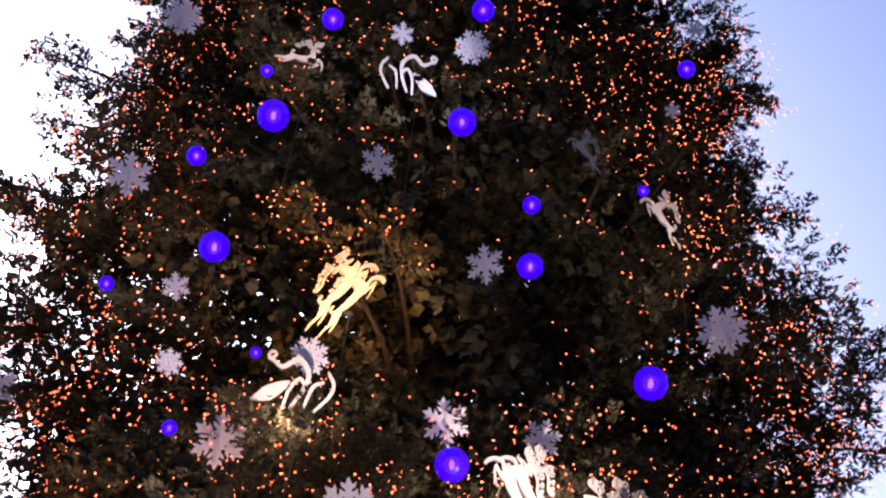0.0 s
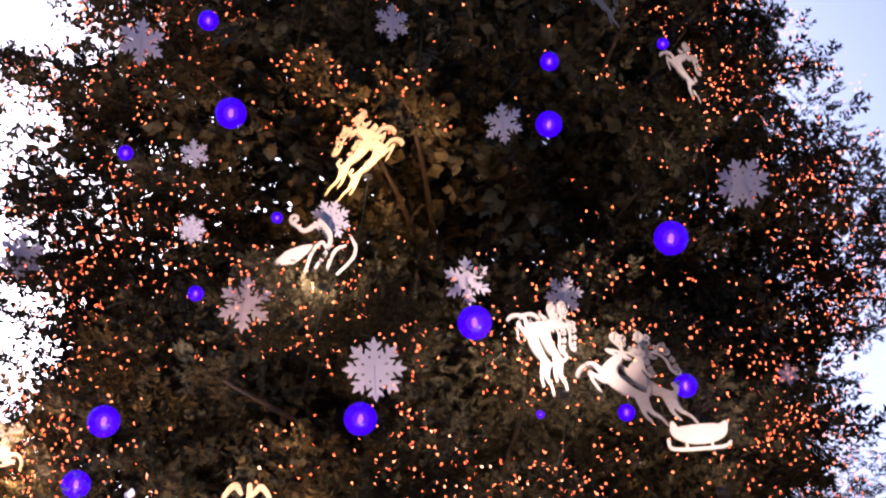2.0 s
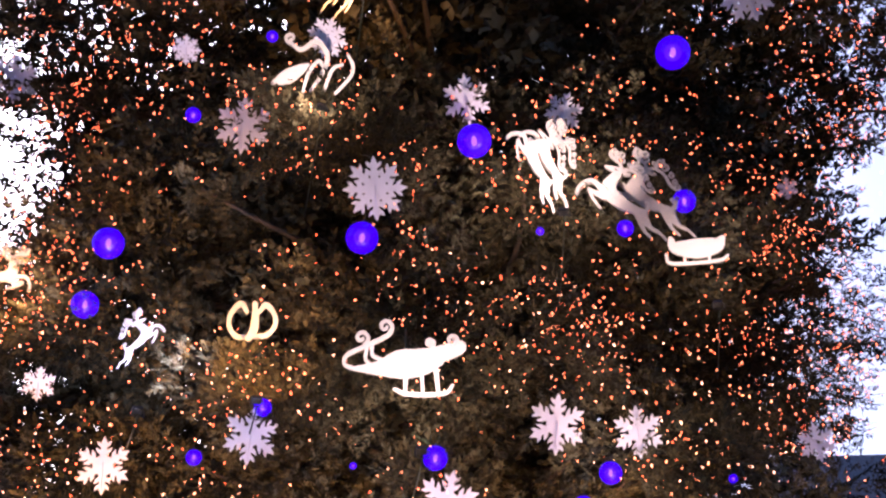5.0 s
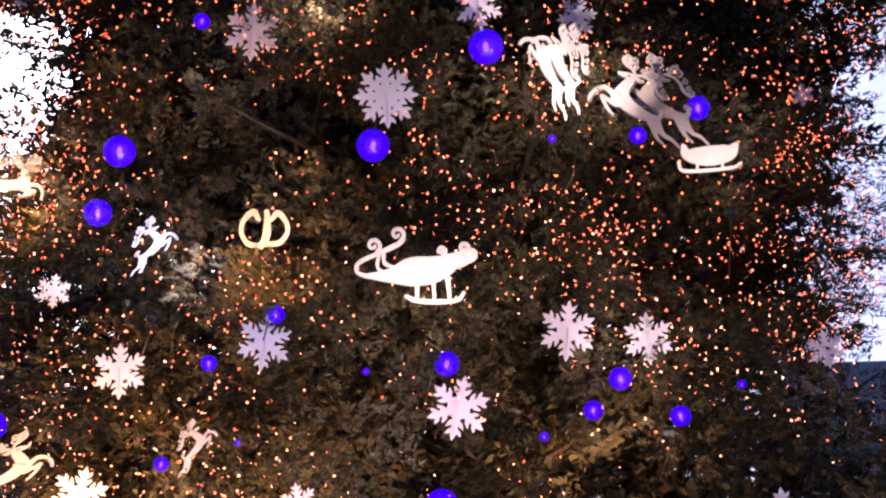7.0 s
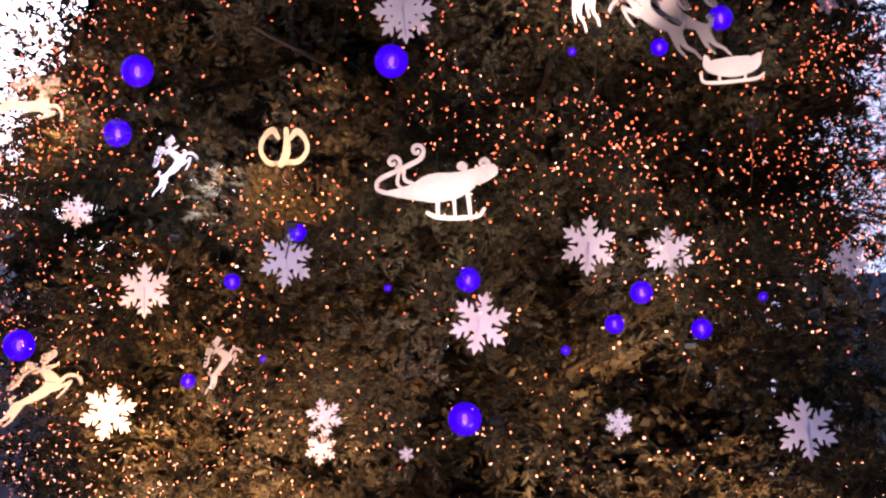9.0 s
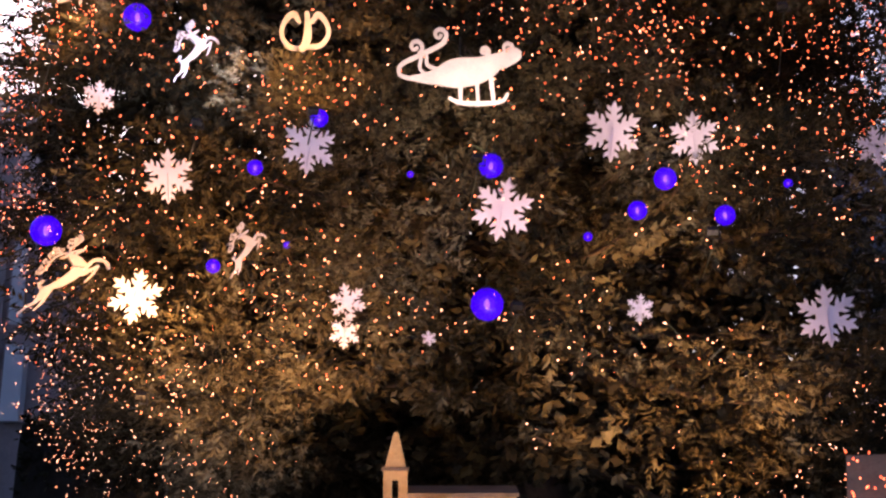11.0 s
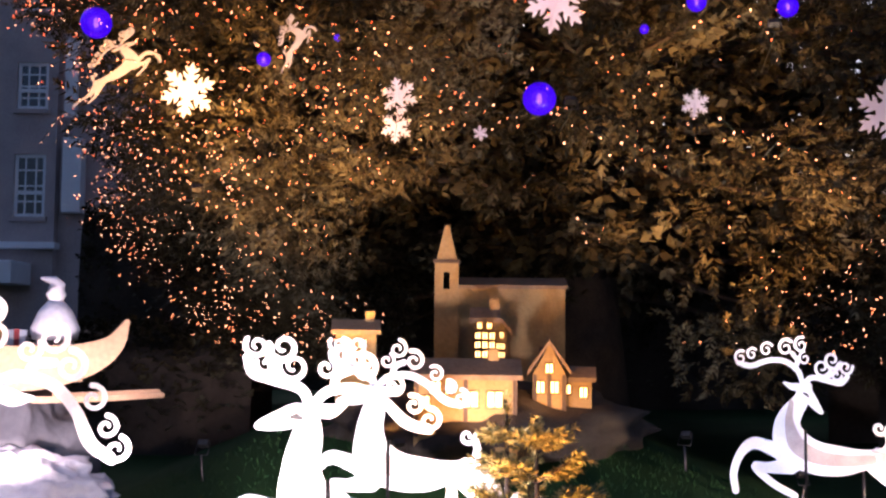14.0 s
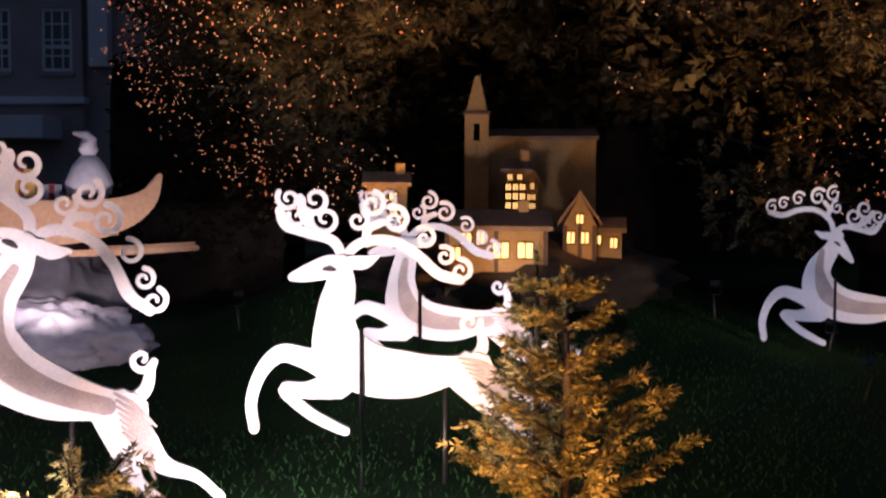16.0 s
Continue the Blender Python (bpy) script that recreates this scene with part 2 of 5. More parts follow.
rnd = random.Random(4)
bv, bf = [], []
for i in range(24000):
    x, y = rnd.uniform(-6, 7), rnd.uniform(3.4, 10.2)
    z, a, h = ground_z(x, y), rnd.uniform(0, 6.28), rnd.uniform(0.02, 0.045)
    dx, dy = 0.006 * math.cos(a), 0.006 * math.sin(a)
    k = len(bv)
    bv += [(x - dx, y - dy, z - 0.004), (x + dx, y + dy, z - 0.004), (x + rnd.uniform(-0.03, 0.03), y + rnd.uniform(-0.03, 0.03), z + h)]
    bf.append((k, k + 1, k + 2))
tagged(raw("grass", bv, bf, M_BLADE), "short dark green blades of lawn grass", "grass", kind="stuff")

# ---- the great tree ----
AXIS = Vector((2.05, 17.0, 0.0))
Z_T = (1.4, 4.0, 5.5, 7.0, 8.4, 9.2, 10.2, 11.2, 12.2, 13.8, 14.8, 16.2, 17.3, 18.6, 19.6, 20.6, 21.8, 24.0, 27.0, 31.0, 35.0, 37.0)
R_L = (5.2, 7.0, 7.4, 8.0, 8.3, 8.0, 7.4, 6.5, 7.1, 8.4, 9.0, 9.2, 7.2, 8.0, 7.6, 6.2, 7.3, 7.2, 6.5, 4.5, 1.6, 0.2)
R_R = (5.5, 6.9, 7.0, 5.2, 6.2, 5.5, 6.5, 6.1, 7.4, 7.8, 7.5, 7.0, 7.1, 6.9, 6.6, 7.0, 7.5, 7.5, 6.6, 4.5, 1.6, 0.2)
# dark hollows between the boughs: azimuth, elevation and half sizes in degrees
HOLLOWS = ((17.0, 42.5, 2.6, 1.9), (10.3, 49.4, 2.4, 2.2), (6.7, 31.2, 1.8, 2.6), (19.7, 10.4, 2.6, 4.5), (7.3, 14.1, 1.8, 1.5), (-2.9, 2.9, 2.8, 1.6))



def reach(z, theta):
    """Radius of the crown at a height; theta 0 points to +x, 90 degrees to +y."""
    s = 0.5 + 0.5 * math.cos(theta)
    return float(np.interp(z, Z_T, R_L)) * (1 - s) + float(np.interp(z, Z_T, R_R)) * s


def way(az, el):
    a, e = radians(az), radians(el)
    return Vector((math.sin(a) * math.cos(e), math.cos(a) * math.cos(e), math.sin(e)))


def on_tree(az, el, out=0.3):
    """The place on the crown's outside that lies in that direction from the eye."""
    d, s = way(az, el), 5.0
    best, gap = s, 1e9
    while s < 45:
        p = EYE + d * s
        q = p - AXIS
        r = math.hypot(q.x, q.y) - reach(p.z, math.atan2(q.y, q.x)) - out
        if r < gap:
            best, gap = s, r
        if r <= 0:
            break
        s += 0.05
    return EYE + d * best, best


def hollow(p):
    """How far inside a hollow a place lies: 1 at its middle, 0 at its rim and beyond."""
    d = p - EYE
    az, el = math.degrees(math.atan2(d.x, d.y)), math.degrees(math.atan2(d.z, math.hypot(d.x, d.y)))
    return max(0.0, max(1 - math.hypot((az - a) / w, (el - e) / h) for a, e, w, h in HOLLOWS))


tree = thing("conifer_tree", Matrix.Translation(AXIS + Vector((0, 0, ground_z(AXIS.x, AXIS.y)))),
             "towering dark green conifer hung with lights on the lawn", "tree")
BASE = AXIS + Vector((0, 0, ground_z(AXIS.x, AXIS.y)))
bm = bmesh.new()
tp, tr = [], []
for i in range(25):
    z = -0.3 + i * 1.5
    tp.append((0.1 * math.sin(i * 0.9), 0.1 * math.cos(i * 0.7), z))
    tr.append(0.62 * (1 - i / 25.5) + (0.3 if i == 0 else 0.06 if i == 1 else 0))
part("trunk", tube(bm, tp, tr, 14), M_BARK, tree)

rnd = random.Random(11)
sprays = []          # place, direction, length
limb_lines = []
z = 2.5
while z < 36:
    n = 9 if z < 30 else 6
    turn = rnd.uniform(0, 6.28)
    for k in range(n):
        th = turn + 6.283 * k / n + rnd.uniform(-0.25, 0.25)
        zz = z + rnd.uniform(-0.4, 0.4)
        R = reach(zz, th) * rnd.uniform(0.84, 1.0)
        if zz < 6 and math.sin(th) < -0.3:
            R *= 0.93
        droop = rnd.uniform(0.10, 0.2) * (1.25 - zz / 40)
        line = []
        for s in np.linspace(0.02, 1, 12):
            bend = 0.16 * math.sin(3.1 * s + k) * s
            line.append(Vector((R * s * math.cos(th + bend * 0.4), R * s * math.sin(th + bend * 0.4),
                                zz - BASE.z + R * (0.12 * s - droop * 2.0 * s * s + 0.85 * droop * s ** 4))))
        limb_lines.append((line, th, R))
    z += 0.72 if z < 30 else 0.6
# a few long upswept limbs that break the outline
for zz, th, R, lift in ((19.4, 3.42, 9.0, 0.17), (18.8, 3.5, 8.5, 0.1), (19.0, 3.38, 8.4, 0.04), (16.1, 3.45, 8.9, 0.06), (15.0, 3.5, 8.6, 0.08), (14.4, -0.36, 8.2, 0.05), (13.2, -0.42, 8.1, 0.06),
                        (11.8, 3.5, 7.5, 0.02), (17.2, -0.4, 7.4, 0.1), (21.0, -0.4, 7.6, 0.1), (12.2, -0.4, 7.8, 0.0), (9.8, -0.4, 6.6, 0.05), (8.0, -0.4, 6.5, 0.05), (22.5, 3.5, 7.5, 0.12)):
    limb_lines.append(([Vector((R * s * math.cos(th), R * s * math.sin(th), zz - BASE.z + R * (lift * s * s - 0.06 * math.sin(6 * s)))) for s in np.linspace(0.02, 1, 12)], th, R))

for line, th, R in limb_lines:
    bm = bmesh.new()
    rr = [0.085 * (R / 7) * (1 - 0.9 * i / 11) + 0.008 for i in range(12)]
    part("limb", tube(bm, line, rr, 6), M_BARK, tree)
    front = math.sin(th) < 0.35
    m = 32 if front else 12
    for j in range(m):
        s = 0.4 + 0.6 * (j + rnd.random()) / m
        f = s * 11
        i = min(int(f), 10)
        p = line[i].lerp(line[i + 1], f - i)
        a = th + rnd.choice((-1, 1)) * rnd.uniform(0.4, 1.2)
        L = rnd.uniform(0.4, 1.1) * ((1.15 - s) * 0.9 + 0.25) * (R / 7)
        lift = rnd.uniform(-0.5, 0.35)
        for q in range(6 if front else 2):
            u = rnd.uniform(0.1, 1.0)
            c = p + Vector((math.cos(a) * L * u, math.sin(a) * L * u, lift * L * u + rnd.uniform(-0.12, 0.12)))
            if math.hypot(c.x, c.y) > R * 1.03 + 0.1 or rnd.random() < 1.6 * hollow(c + BASE):
                continue
            if abs(math.cos(th)) < 0.8 and math.hypot(c.x, c.y) > 0.6 * R and noise.noise((c + BASE) * 0.5) < -0.12:
                continue
            b = a + rnd.uniform(-1.1, 1.1)
            sprays.append((c, Vector((math.cos(b), math.sin(b), rnd.uniform(-0.7, 0.7))), rnd.uniform(0.2, 0.42)))
    for q in range(14):      # the tip
        c = line[-1].lerp(line[-2], rnd.random()) + Vector((rnd.uniform(-0.15, 0.15), rnd.uniform(-0.15, 0.15), rnd.uniform(-0.12, 0.12)))
        b = th + rnd.uniform(-0.9, 0.9)
        sprays.append((c, Vector((math.cos(b), math.sin(b), rnd.uniform(-0.3, 0.7))), rnd.uniform(0.22, 0.4)))


def foliage(name, items, mat, parent, seed, width=0.09, pairs=4):
    """Feathery sprays: a spine leaf with pairs of side leaves, each a bent diamond of two triangles."""
    g = np.random.default_rng(seed)
    n = len(items)
    P = np.array([tuple(i[0]) for i in items])
    D = np.array([tuple(i[1]) for i in items])
    D /= np.linalg.norm(D, axis=1)[:, None]
    L = np.array([i[2] for i in items])[:, None]
    up = np.array([0, 0, 1.0]) + g.normal(0, 0.45, (n, 3))
    S = np.cross(D, up)
    S /= np.linalg.norm(S, axis=1)[:, None] + 1e-9
    U = np.cross(S, D)
    V = []
    for k in range(2 * pairs + 1):
        if k == 2 * pairs:
            o, d, ln = P + D * L * 0.5, D, L * 0.5
        else:
            t, sg = (k // 2 + 0.3) / pairs, 1 if k % 2 else -1
            d = D * 0.75 + S * sg * 0.8 - U * 0.12 + g.normal(0, 0.18, (n, 3))
            d /= np.linalg.norm(d, axis=1)[:, None]
            o, ln = P + D * L * t * 0.9, L * (0.42 - 0.18 * t)
        w = np.cross(d, U + g.normal(0, 0.35, (n, 3)))
        w /= np.linalg.norm(w, axis=1)[:, None] + 1e-9
        w = w * ln * width * 1.6
        V += [o, o + d * ln * 0.45 + w, o + d * ln + U * ln * 0.08, o + d * ln * 0.45 - w]
    m = len(V)
    V = np.stack(V, 1).reshape(-1, 3)
    q = np.arange(0, len(V), 4)[:, None]
    F = q + np.array([[0, 1, 2, 3]])
    me = bpy.data.meshes.new(name)
    me.from_pydata(V.tolist(), [], F.tolist())
    me.materials.append(mat)
    ob = new(name, me)
    ob.parent = parent
    return ob


def clump(mid, th, R, wide, high, n, short, long):
    """Tufts round a middle that point away from it and outwards."""
    for q in range(n):
        o = Vector((rnd.gauss(0, 1), rnd.gauss(0, 1), rnd.gauss(0, 1)))
        o = o.normalized() * rnd.uniform(0.35, 1.0) ** 0.6
        p = mid + Vector((o.x * wide, o.y * wide, o.z * high))
        if math.hypot(p.x, p.y) > R + 0.12 or p.z + BASE.z < 1.0:
            continue
        d = o + Vector((math.cos(th), math.sin(th), 0)) * 0.5 + Vector((rnd.gauss(0, 0.4), rnd.gauss(0, 0.4), rnd.gauss(-0.15, 0.4)))
        sprays.append((p, d, rnd.uniform(short, long)))


# tufted clumps that close the crown
for c in range(1380):
    zc = 1.9 + 30.0 * rnd.random() ** 1.2
    th = rnd.uniform(-math.pi, math.pi) if c % 3 == 0 else radians(-90) + rnd.uniform(-1.9, 1.9)
    R = reach(zc, th)
    rc = R * rnd.uniform(0.62, 0.92)
    mid = Vector((rc * math.cos(th), rc * math.sin(th), zc - BASE.z))
    if math.sin(th) > 0.55 or noise.noise((mid + BASE) * 0.5) < -0.12 and zc > 3.5 or hollow(mid + BASE) > 0.15:
        continue
    if zc < 3.0 and abs(th + 1.83) < 0.42:
        continue            # the bay in which the model village stands
    size = rnd.uniform(0.45, 0.95)
    clump(mid, th, R, size, size * 0.75, 34, 0.2, 0.42)
# fuller sides, where the boughs stand against the sky
for c in range(480):
    zc = rnd.uniform(8.5, 25.0)
    th = (math.pi + rnd.uniform(-0.2, 0.75)) if c % 3 else rnd.uniform(-0.75, 0.2)
    R = reach(zc, th)
    rc = R * rnd.uniform(0.72, 0.97)
    mid = Vector((rc * math.cos(th), rc * math.sin(th), zc - BASE.z))
    if noise.noise((mid + BASE) * 0.8) < -0.22:
        continue
    size = rnd.uniform(0.4, 0.75)
    clump(mid, th, R, size, size * 0.6, 32, 0.2, 0.4)
for c in range(230):
    zc, th = rnd.uniform(4.0, 12.5), math.pi + rnd.uniform(-0.3, 0.85)
    R = reach(zc, th)
    rc = R * rnd.uniform(0.55, 0.95)
    size = rnd.uniform(0.4, 0.75)
    clump(Vector((rc * math.cos(th), rc * math.sin(th), zc - BASE.z)), th, R, size, size * 0.7, 30, 0.25, 0.45)
# broad fluffy pads at the ends of the lower boughs
for c in range(170):
    zc, th = rnd.uniform(2.6, 9.5), radians(-90) + rnd.uniform(-1.3, 0.95)
    if zc < 3.3 and abs(th + 1.83) < 0.42:
        continue
    R = reach(zc, th)
    rc = R * rnd.uniform(0.88, 0.99)
    mid = Vector((rc * math.cos(th), rc * math.sin(th), zc - BASE.z))
    if hollow(mid + BASE) > 0.0:
        continue
    size = rnd.uniform(0.4, 0.8)
    clump(mid, th, R + 0.45, size, size * 0.6, int(170 * size), 0.13, 0.26)
# the skirt that hangs to the lawn on both sides of the bay
for c in range(120):
    zc = rnd.uniform(1.3, 3.6)
    th = rnd.uniform(-1.35, -0.3) if c % 2 else rnd.uniform(-2.8, -2.2)
    R = reach(zc, th)
    rc = R * rnd.uniform(0.8, 0.98)
    size = rnd.uniform(0.4, 0.7)
    clump(Vector((rc * math.cos(th), rc * math.sin(th), zc - BASE.z)), th, R + 0.3, size, size * 0.7, 60, 0.15, 0.3)
low = [i for i in sprays if i[0].z + BASE.z < 9.0 and math.sin(math.atan2(i[0].y, i[0].x)) < 0.3]
high = [i for i in sprays if not (i[0].z + BASE.z < 9.0 and math.sin(math.atan2(i[0].y, i[0].x)) < 0.3)]
tagged(foliage("crown", high, M_LEAF, tree, 3, 0.12, 3), "dark tufted sprays of conifer leaves", kind="stuff")
tagged(foliage("lower_crown", low, M_LEAF, tree, 4, 0.085, 4), "drooping lower boughs of fine feathery leaves", kind="stuff")

inner = []
for c in range(40000):
    zc = 2.5 + 30.0 * rnd.random() ** 1.3
    th = rnd.uniform(-math.pi, math.pi)
    side = abs(math.cos(th)) > 0.75
    rc = reach(zc, th) * rnd.uniform(0.08, 0.86 if side else 0.7 if zc < 10 else 0.78) ** 0.8
    p = Vector((rc * math.cos(th), rc * math.sin(th), zc - BASE.z))
    if noise.noise((p + BASE) * 0.5) < -0.32:
        continue
    inner.append((p, Vector((rnd.uniform(-1, 1), rnd.uniform(-1, 1), rnd.uniform(-0.8, 0.4))), rnd.uniform(0.32, 0.48) if zc < 11 and math.sin(th) < 0.1 else rnd.uniform(0.4, 0.75)))
for c in range(10000):      # the far side, seen only as darkness between the boughs
    zc, th = rnd.uniform(2.5, 15.0), rnd.uniform(0.0, math.pi)
    rc = reach(zc, th) * rnd.uniform(0.2, 0.85)
    inner.append((Vector((rc * math.cos(th), rc * math.sin(th), zc - BASE.z)), Vector((rnd.uniform(-1, 1), rnd.uniform(-1, 1), rnd.uniform(-0.8, 0.4))), rnd.uniform(0.7, 1.0)))
tagged(foliage("inner_crown", inner, M_LEAF, tree, 9, 0.2, 2), "shaded foliage deep inside the crown", kind="stuff")

# ---- strings of small lamps on the tree ----
rnd = random.Random(21)
order = [(p + BASE + d.normalized() * ln * 0.6) for p, d, ln in sprays ]
rnd.shuffle(order)
bulbs, wires, cells = [], [], {}
for p in order:
    q = p - AXIS
    th, r = math.atan2(q.y, q.x), math.hypot(q.x, q.y)
    if not 1.2 < p.z < 28 or math.sin(th) > 0.15 or r < reach(p.z, th) - (1.15 if p.z < 12 else 2.2):
        continue
    if rnd.random() < 2.2 * hollow(p):
        continue
    # strings wander over the boughs: keep what lies near winding lines
    n1 = abs(noise.noise(Vector((p.x * 0.75, p.y * 0.75, p.z * 1.1))))
    n2 = abs(noise.noise(Vector((p.x, p.y, p.z * 0.6)) * 0.8 + Vector((9, 4, 7))))
    n3 = noise.noise(p * 0.35 + Vector((3, 8, 1)))
    lean = 0.62 + 0.38 * min(max((p.z - 4) / 12, 0), 1)
    if rnd.random() > lean * (1.0 if min(n1, n2) < 0.05 + 0.07 * n3 else 0.14 + 0.3 * n3):
        continue
    # they hang from the boughs, below and outside the leaves
    p = p + Vector((math.cos(th), math.sin(th), -0.1 * min(max(p.z - 5, 0), 12))) * rnd.uniform(0.15, 0.45)
    k = tuple(math.floor(v / 0.3) for v in p)
    near = [v for x in (-1, 0, 1) for y in (-1, 0, 1) for w in (-1, 0, 1) for v in cells.get((k[0] + x, k[1] + y, k[2] + w), ())]
    gap = min(((v - p).length, i) for i, v in enumerate(near)) if near else None
    if gap and gap[0] < 0.075:
        continue
    if gap and gap[0] < 0.2 and rnd.random() < 0.6:
        wires.append((near[gap[1]], p))
    cells.setdefault(k, []).append(p)
    bulbs.append(p)
    if len(bulbs) >= 26000:
        break
strings = thing("string_lights", Matrix.Identity(4), "amber fairy lights strung all over the conifer", "string lights", kind="stuff")
OCT = [(1, 0, 0), (-1, 0, 0), (0, 1, 0), (0, -1, 0), (0, 0, 1.3), (0, 0, -1.3)]
OCF = [(0, 2, 4), (2, 1, 4), (1, 3, 4), (3, 0, 4), (2, 0, 5), (1, 2, 5), (3, 1, 5), (0, 3, 5)]
low_bulbs = [p for p in bulbs if rnd.random() < (7.5 - p.z) / 4.5]
low_set = {tuple(p) for p in low_bulbs}
for name, places, mat, label in (("bulbs", [p for p in bulbs if tuple(p) not in low_set], M_BULB, "tiny glowing amber bulbs"),
                                 ("lower_bulbs", low_bulbs, M_BULB_LOW, "tiny glowing warm white bulbs")):
    bv, bf = [], []
    for p in places:
        # smaller lamps on the lower strings
        k, r = len(bv), rnd.choice((0.007, 0.010, 0.012, 0.016)) * (0.5 + 0.5 * min(max((p.z - 3) / 9, 0), 1))
        bv += [(p.x + a * r, p.y + b * r, p.z + c * r) for a, b, c in OCT]
        bf += [(k + a, k + b, k + c) for a, b, c in OCF]
    tagged(raw(name, bv, bf, mat, strings, smooth=True), label, kind="stuff")
wv, wf = [], []
for a, b in wires:
    k = len(wv)
    for p in (a, b):
        wv += [(p.x - 0.004, p.y, p.z + 0.018), (p.x + 0.004, p.y, p.z + 0.018), (p.x, p.y, p.z + 0.024)]
    wf += [(k, k + 1, k + 4, k + 3), (k + 1, k + 2, k + 5, k + 4), (k + 2, k, k + 3, k + 5)]
tagged(raw("wires", wv, wf, M_WIRE, strings), "thin dark green cable", kind="stuff")


# ---- ornaments on the tree: azimuth, elevation and half size, in degrees from the eye ----


def hung(az, el, out=0.35, lean=0.65, turn=0.0, roll=0.0):
    """Pose of a panel that hangs on the crown and faces outwards and down; and its distance."""
    p, s = on_tree(az, el, out)
    m = Matrix.Translation(p) @ pose(0, 0, 0, 0, 0, -az + turn) @ pose(0, 0, 0, el * lean) @ pose(0, 0, 0, 0, roll)
    return m, s


GLOBES = [
    (-2.9, 56.5, 0.53), (10.7, 57.4, 0.56), (-7.7, 53.4, 0.31), (-6.5, 51.3, 0.80), (8.7, 51.9, 0.71), (-11.5, 48.5, 0.48),
    (27.3, 53.0, 0.42), (13.9, 47.6, 0.46), (-8.8, 44.3, 0.76), (-15.0, 41.3, 0.36), (13.5, 44.5, 0.66), (-4.8, 39.5, 0.28),
    (20.6, 38.1, 0.84), (-9.1, 35.2, 0.38), (22.2, 47.6, 0.28), (8.0, 34.7, 0.86), (-12.8, 28.4, 0.76), (1.3, 29.8, 0.82)]
GLOBES_LOW = [
    (20.1, 30.8, 0.58), (16.6, 29.8, 0.42), (11.7, 30.0, 0.20), (-13.5, 25.3, 0.66), (-3.7, 21.1, 0.45), (-7.0, 18.5, 0.39),
    (5.5, 18.8, 0.62), (14.6, 17.8, 0.56), (13.1, 16.3, 0.48), (17.5, 15.8, 0.50), (-8.9, 13.5, 0.35), (5.2, 11.8, 0.83),
    (-17.1, 14.7, 0.73), (1.2, 18.4, 0.17), (10.5, 15.1, 0.23), (20.7, 17.1, 0.22), (-5.2, 14.7, 0.17)]

globe_bm = bmesh.new()
bmesh.ops.create_uvsphere(globe_bm, u_segments=28, v_segments=18, radius=1.0)
core_bm = bmesh.new()
bmesh.ops.create_uvsphere(core_bm, u_segments=12, v_segments=10, radius=0.2)
bmesh.ops.scale(core_bm, vec=(0.85, 0.85, 1.7), verts=core_bm.verts)
for b in (globe_bm, core_bm):
    for f in b.faces:
        f.smooth = True
ball = thing("ball_lamp", Matrix.Identity(4), "indigo glowing plastic globe hung on the conifer", "bauble lamp", "globe lamps on the tree")
part("globe", globe_bm, M_GLOBE, ball)
# added inner sphere: the bulb's halo given as a glowing shell
shell_bm = bmesh.new()
bmesh.ops.create_uvsphere(shell_bm, u_segments=18, v_segments=12, radius=0.5)
for f in shell_bm.faces:
    f.smooth = True
part("halo_shell", shell_bm, M_HALO, ball, "violet glowing shell added as the bulb's halo")
part("bulb", core_bm, M_CORE, ball, "bright lavender bulb")
part("cap", tube(bmesh.new(), [(0, 0, 0.93), (0, 0, 1.02), (0, 0, 1.12)], [0.24, 0.24, 0.2], 12), M_STEEL, ball)
cord = bmesh.new()
tube(cord, [(0, 0, 1.1), (0.03, 0.15, 1.6), (0.05, 0.9, 2.2), (0.0, 3.6, 2.9)], [0.03] * 4, 5)
part("cord", cord, M_WIRE, ball)
for i, (az, el, r) in enumerate(GLOBES + GLOBES_LOW):
    p, s = on_tree(az, el, 0.3)
    m = Matrix.Translation(p) @ pose(0, 0, 0, rnd.uniform(-6, 6), rnd.uniform(-10, 10), rnd.uniform(-20, 20) - az)
    k = s * math.tan(radians(r))
    ob = ball if i == 0 else copy_thing(ball, m)
    ob.matrix_world = m @ Matrix.Scale(k, 4)


